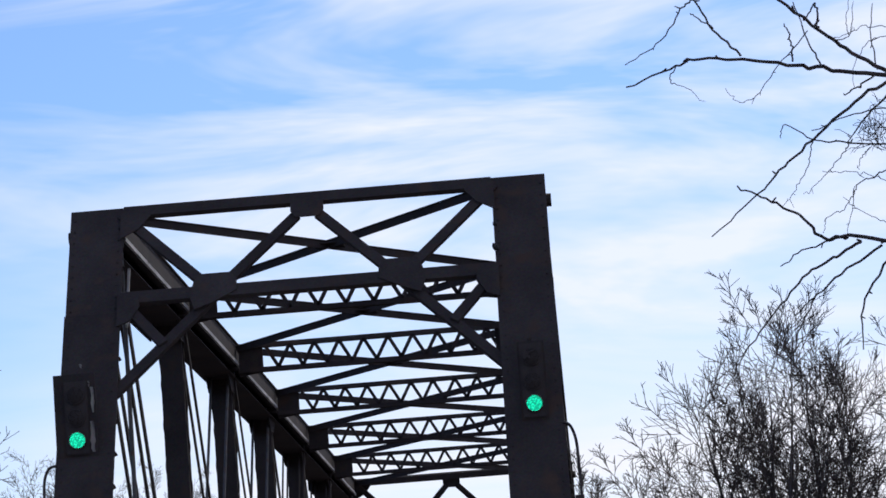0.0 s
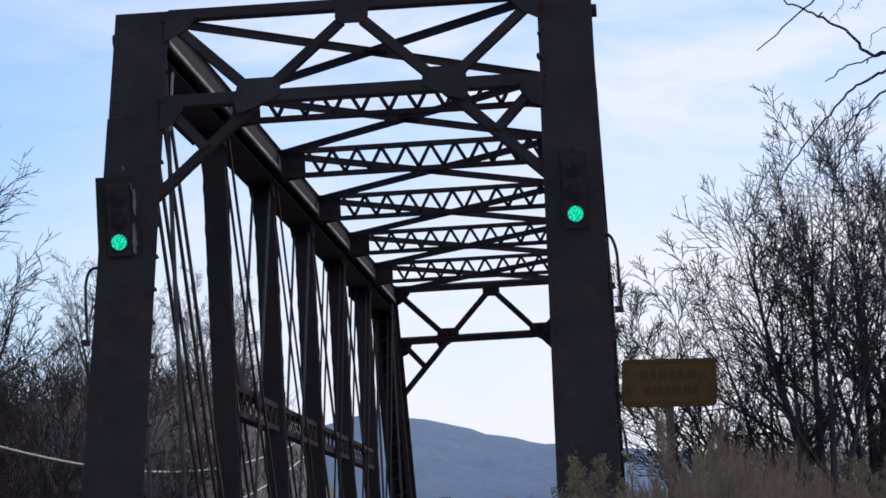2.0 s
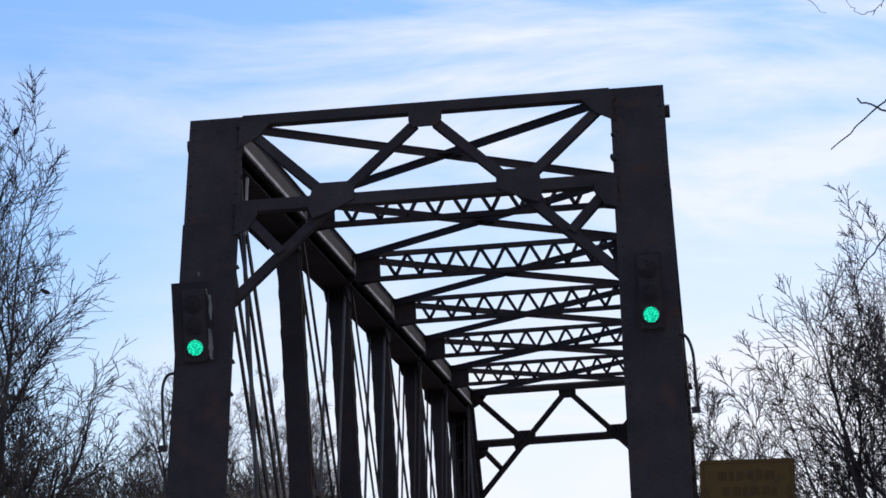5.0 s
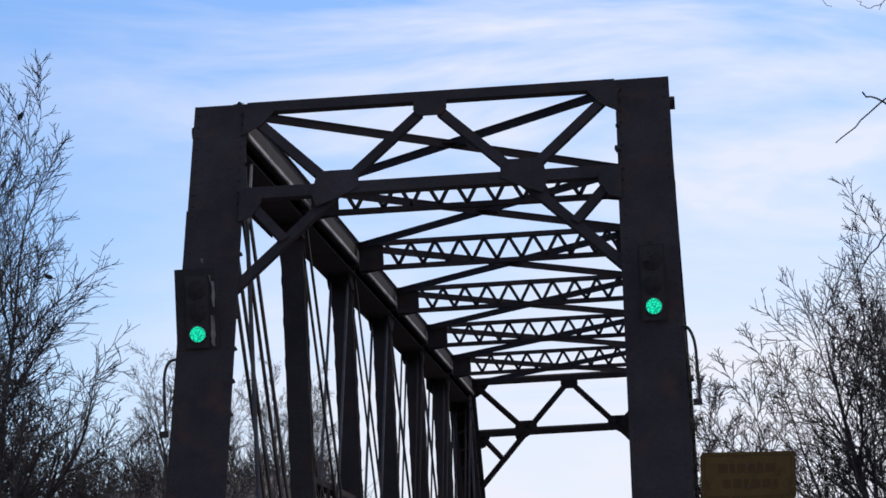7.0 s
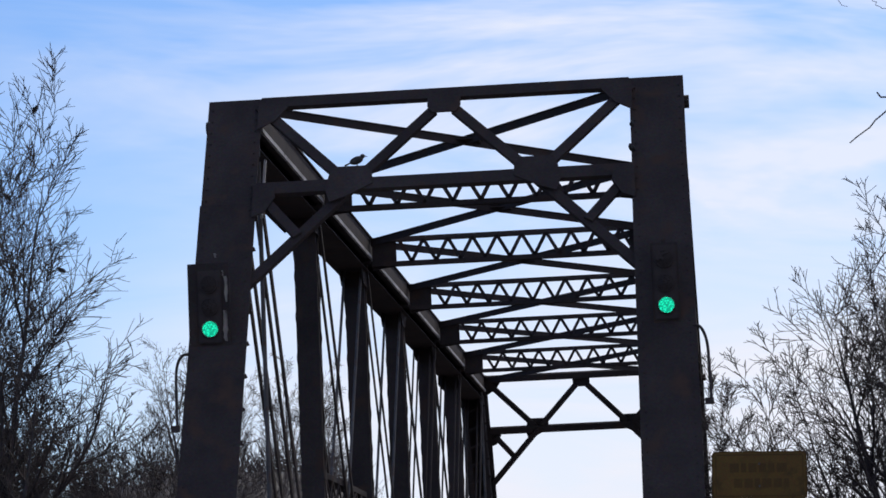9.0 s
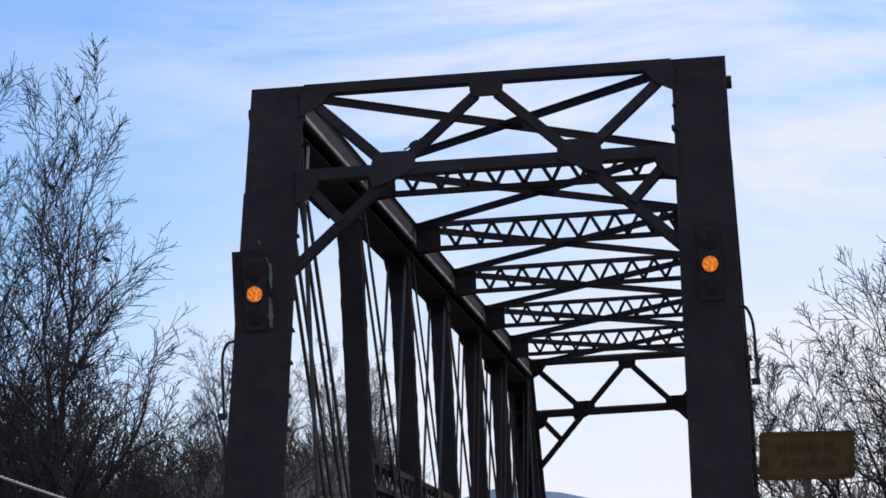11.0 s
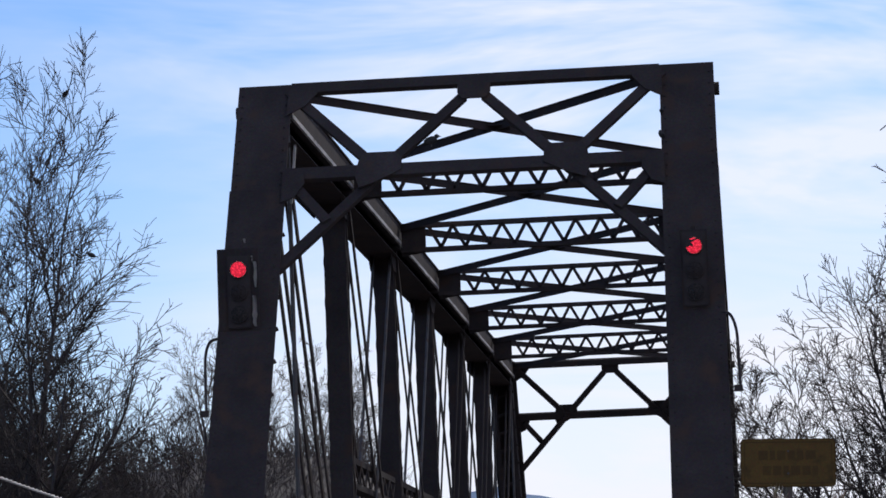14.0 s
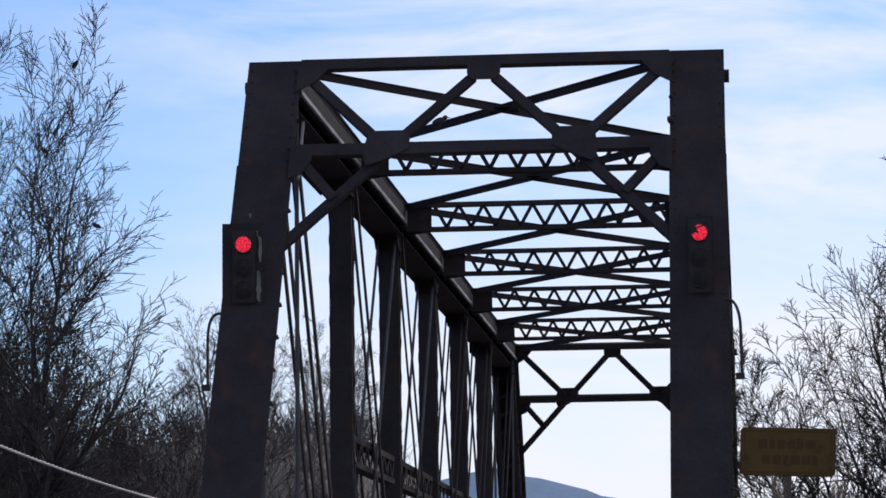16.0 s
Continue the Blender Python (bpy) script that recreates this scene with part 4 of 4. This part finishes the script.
    # a tangle of short shoots
    for (cx, cz), count, reach in (((4.38, 4.06), 60, 0.055), ((4.43, 4.13), 30, 0.045)):
        for k in range(count):
            a = rng.uniform(0, 2 * math.pi)
            p = Vector((cx + rng.gauss(0, 0.028), -26.5 + rng.gauss(0, 0.03), cz + rng.gauss(0, 0.028))) - o
            q = p + Vector((math.cos(a), rng.gauss(0, 0.4), math.sin(a))) * rng.uniform(0.4, 1.0) * reach
            r = q + Vector((math.cos(a + 0.5), 0, math.sin(a + 0.5))) * 0.4 * reach
            thin.append((p, q, 0.0016, 0.0012))
            thin.append((q, r, 0.0012, 0.0008))
    mesh_part("trunk", thick, 6, BARK, tree)
    mesh_part("crown", thin, 5, TWIG, tree)
    tagged(tree, "bare roadside tree with thin drooping limbs overhead", "tree")


# ---------------- reeds and weeds ----------------
def hairs(name, material, places, label):
    """A stand of stems, hairs and leaflets: each a thin three-sided spike (root, way to the tip, width)."""
    V, F = [], []
    for p, d, w in places:
        t = d.cross(Vector((0.3, 0.8, 0.1))).normalized() * w
        u = d.cross(t).normalized() * w
        i = len(V)
        V += [p + t, p - t * 0.5 + u * 0.87, p - t * 0.5 - u * 0.87, p + d]
        F += [(i, i + 1, i + 3), (i + 1, i + 2, i + 3), (i + 2, i, i + 3)]
    me = bpy.data.meshes.new(name)
    me.from_pydata(V, [], F)
    me.materials.append(material)
    return tagged(new(name, me), label, "grass", kind="stuff")


def reed(rng, stems, plumes, x, y, top, soft=110):
    """A bent dry stem with a feathery head that leans with the wind."""
    p = Vector((x, y, height(x, y) - 0.05))
    h = top - p.z
    lean = Vector((rng.gauss(0.06, 0.05), rng.gauss(0, 0.06), 0))
    at = lambda t: p + lean * t * t * h + Vector((0, 0, h * t))
    for k in range(4):
        stems.append((at(k / 4), (at(k / 4 + 0.27) - at(k / 4)), 0.0022))
    for k in range(3):
        t = rng.uniform(0.3, 0.8)
        stems.append((at(t), Vector((rng.gauss(0.08, 0.12), rng.gauss(0, 0.1), rng.uniform(0.15, 0.35))), 0.003))
    head = rng.uniform(0.20, 0.34)
    for k in range(soft):
        t = rng.random()
        q = at(1 - head / h * (1 - t))
        s = 1 - 0.75 * t
        plumes.append((q, Vector((rng.gauss(0.03, 0.042) * s, rng.gauss(0, 0.04) * s, rng.uniform(0.015, 0.065))), rng.uniform(0.0007, 0.0014)))


def weed(rng, out, x, y, top):
    """A dead bushy weed: a stem with rising side branches, all set with small dry leaves and seed clusters."""
    p = Vector((x, y, height(x, y) - 0.05))
    h = top - p.z
    lean = Vector((rng.gauss(0, 0.07), rng.gauss(0, 0.07), 0))
    at = lambda t: p + lean * t * t * h + Vector((0, 0, h * t))
    for k in range(4):
        out.append((at(k / 4), at(k / 4 + 0.27) - at(k / 4), 0.0045))
    for k in range(20):
        t = 1 - rng.random() ** 1.2 * 0.42
        a, reach = rng.uniform(0, 2 * math.pi), (1.03 - t) * rng.uniform(0.15, 0.45) * h * 0.7 + 0.02
        d = Vector((math.cos(a) * 0.7, math.sin(a) * 0.7, 1.0)).normalized() * reach
        out.append((at(t), d, 0.0025))
        for j in range(22):
            q = at(t) + d * rng.uniform(0.15, 1.0) + Vector((rng.gauss(0, 0.012), rng.gauss(0, 0.012), rng.gauss(0, 0.012)))
            out.append((q, Vector((rng.gauss(0, 0.6), rng.gauss(0, 0.6), rng.gauss(0.45, 0.5))).normalized() * rng.uniform(0.012, 0.034), rng.uniform(0.0025, 0.0055)))


def make_reeds():
    rng = random.Random(3)
    stems, plumes, weeds = [], [], []
    # the reed bed beside the road, tallest in its middle
    for i in range(620):
        x, y = rng.uniform(2.6, 3.85), rng.gauss(-27, 0.5)
        top = 1.93 + 0.05 * smooth(3.1, 2.7, x) + 0.21 * math.exp(-((x - 3.36) / 0.22) ** 2) + 0.06 * noise.noise((x * 6, y, 3))
        reed(rng, stems, plumes, x, y, top - 0.16 * rng.random() ** 1.5)
    for i in range(5):
        reed(rng, stems, plumes, 3.24 + rng.gauss(0, 0.012), -27 + rng.gauss(0, 0.1), 2.24 + 0.05 * rng.random(), 220)
    for i in range(420):
        x, y = rng.uniform(3.2, 6.0), rng.gauss(-21, 1.2)
        reed(rng, stems, plumes, x, y, 2.02 + 0.08 * noise.noise((x * 3, y, 8)) - 0.15 * rng.random())
    # bushy weeds at the foot of the bridge and further along the verge
    for i in range(16):
        x = min(3.12, max(2.72, rng.gauss(2.93, 0.10)))
        weed(rng, weeds, x, rng.gauss(-20, 0.35), 2.30 + 0.14 * math.exp(-((x - 2.92) / 0.06) ** 2) + rng.uniform(-0.17, 0.07))
    for i in range(125):
        x = rng.uniform(4.35, 6.6)
        weed(rng, weeds, x, rng.gauss(-16, 0.8), 2.40 + 0.10 * noise.noise((x * 4, 2, 6)) + rng.uniform(-0.16, 0.07) - 0.25 * smooth(4.6, 4.35, x))
    hairs("reed_stems", REED, stems, "tall dry tan reeds beside the road")
    hairs("reed_plumes", PLUME, plumes, "feathery pale seed heads of dry reeds")
    hairs("dead_weeds", WEED, weeds, "brown dead weeds with dry leaves and seed clusters")


def make_evergreen():
    """A slim dark evergreen far beyond the bridge: trunk and a dense crown of short sprays."""
    rng = random.Random(9)
    tree = empty("evergreen_tree", (-6.3, 120, height(-6.3, 120)))
    mesh_part("trunk", [(Vector((0, 0, -0.2)), Vector((0.05, 0, 3)), 0.14, 0.10), (Vector((0.05, 0, 3)), Vector((0, 0, 5.9)), 0.10, 0.03)], 7, BARK, tree)
    V, F = [], []
    for i in range(5200):
        t = rng.random() ** 0.8
        r = (0.62 * (1 - t ** 5) + 0.16) * math.sqrt(rng.random()) * (1 + 0.25 * noise.noise((t * 7, i % 7, 2)))
        a = rng.uniform(0, 2 * math.pi)
        p = Vector((r * math.cos(a), r * math.sin(a), 1.0 + 5.0 * t))
        d = Vector((math.cos(a), math.sin(a), 0.5)).normalized() * rng.uniform(0.12, 0.24)
        n = d.cross(Vector((rng.gauss(0, 1), rng.gauss(0, 1), rng.gauss(0, 1)))).normalized() * 0.05
        k = len(V)
        V += [p - d * 0.3, p + n + d * 0.3, p + d, p - n + d * 0.3]
        F.append((k, k + 1, k + 2, k + 3))
    me = bpy.data.meshes.new("crown")
    me.from_pydata(V, [], F)
    me.materials.append(NEEDLE)
    ob = new("crown", me)
    ob.parent = tree
    tagged(tree, "slim dark evergreen tree far beyond the bridge", "tree")


# ---------------- birds ----------------
def make_bird(at, turn, size=1.0, label="small dark bird perched on the bridge steel"):
    """A perched bird: egg-shaped body, head with a beak, tail, folded wings and feet."""
    bird = empty("bird", at)
    bird.matrix_basis = pose(*at, 0, 0, turn)

    def blob(name, c, r, tilt, parent=bird):
        bm = bmesh.new()
        bmesh.ops.create_uvsphere(bm, u_segments=10, v_segments=7, radius=1)
        bmesh.ops.transform(bm, matrix=Matrix.Translation(Vector(c) * size) @ Matrix.Rotation(radians(tilt), 4, "Y") @ Matrix.Diagonal((r[0] * size, r[1] * size, r[2] * size, 1)), verts=bm.verts)
        return part(name, bm, FEATHER, parent, smooth=True)
    blob("body", (0, 0, 0.065), (0.075, 0.042, 0.042), 22)
    head = blob("head", (-0.062, 0, 0.108), (0.028, 0.024, 0.025), 0)
    bm = bmesh.new()
    tube(bm, [Vector((-0.085, 0, 0.107)) * size, Vector((-0.118, 0, 0.100)) * size], [0.008 * size, 0.0015 * size], 6)
    part("beak", bm, FEATHER, head)
    bm = bmesh.new()
    plate(bm, [Vector(p) * size for p in ((0.05, -0.016, 0.05), (0.135, -0.022, 0.012), (0.135, 0.022, 0.012), (0.05, 0.016, 0.05))], 0.010 * size, (0.4, 0, 1))
    part("tail", bm, FEATHER, bird)
    for s in (-1, 1):
        blob("wing", (0.018, s * 0.036, 0.066), (0.070, 0.012, 0.030), 26)
        bm = bmesh.new()
        tube(bm, [Vector((0.0, s * 0.015, 0.035)) * size, Vector((0.0, s * 0.015, 0.0)) * size], 0.004 * size, 5)
        part("foot", bm, FEATHER, bird)
    return tagged(bird, label, "bird")


make_ground()
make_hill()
make_bridge()
lamp_l, Z_L = make_signal(-2.742, -2.12, (6.484, 6.212, 5.948), False)
lamp_r, Z_R = make_signal(2.683, -2.12, (6.505, 6.217, 5.957), True)
make_conduits()
make_sign()
make_cables()
make_trees()
make_brush()
make_overhang()
make_reeds()
make_evergreen()
bird = make_bird((0, 0, 0), 0, 1.15, "small dark bird walking along the portal bracing")
make_bird((2.345, -0.46, 8.40), 90, 0.55)
make_bird((2.335, -0.68, 8.05), 70, 0.75)


# ---------------- what moves ----------------
def motions():
    # a bird flies in from the trees, lands on the joint plate, then steps up along the brace
    start = [(0, pose(-11.2, 15, 8.6, 0, 0, 180)), (5.7, pose(-11.2, 15, 8.6, 0, 0, 180)), (6.2, pose(-8.2, 10, 9.4, 0, 12, 180)), (6.9, pose(-3.2, 1.5, 9.3, 0, 8, 180))]
    walk(bird, start + [(t, pose(x, -RUN * (TOP - z) + dy, z, 0, 0, a)) for t, x, z, a, dy in (
        (7.35, -1.36, 8.11, 180, -0.02), (7.6, -1.30, 8.10, 180, -0.02), (8.2, -1.19, 8.06, 180, -0.02), (9.4, -1.04, 8.06, 180, -0.02), (10.3, -0.98, 8.06, 180, -0.02), (10.6, -0.96, 8.06, 180, -0.02), (11.0, -0.88, 8.08, 180, 0.05),
        (11.5, -0.85, 8.09, 180, 0.12), (12.0, -0.76, 8.11, 180, 0.16), (12.5, -0.60, 8.15, 180, 0.18), (13.0, -0.61, 8.14, 170, 0.18), (13.5, -0.56, 8.15, 175, 0.18), (14.5, -0.54, 8.14, 180, 0.18), (16, -0.54, 8.13, 180, 0.18))])
    for lamp, (zr, za, zg) in ((lamp_l, Z_L), (lamp_r, Z_R)):
        walk(lamp, [(0, pose(0, 0, zg)), (10.53, pose(0, 0, zg)), (10.57, pose(0, 0, za)), (13.82, pose(0, 0, za)), (13.86, pose(0, 0, zr)), (16, pose(0, 0, zr))])


motions()
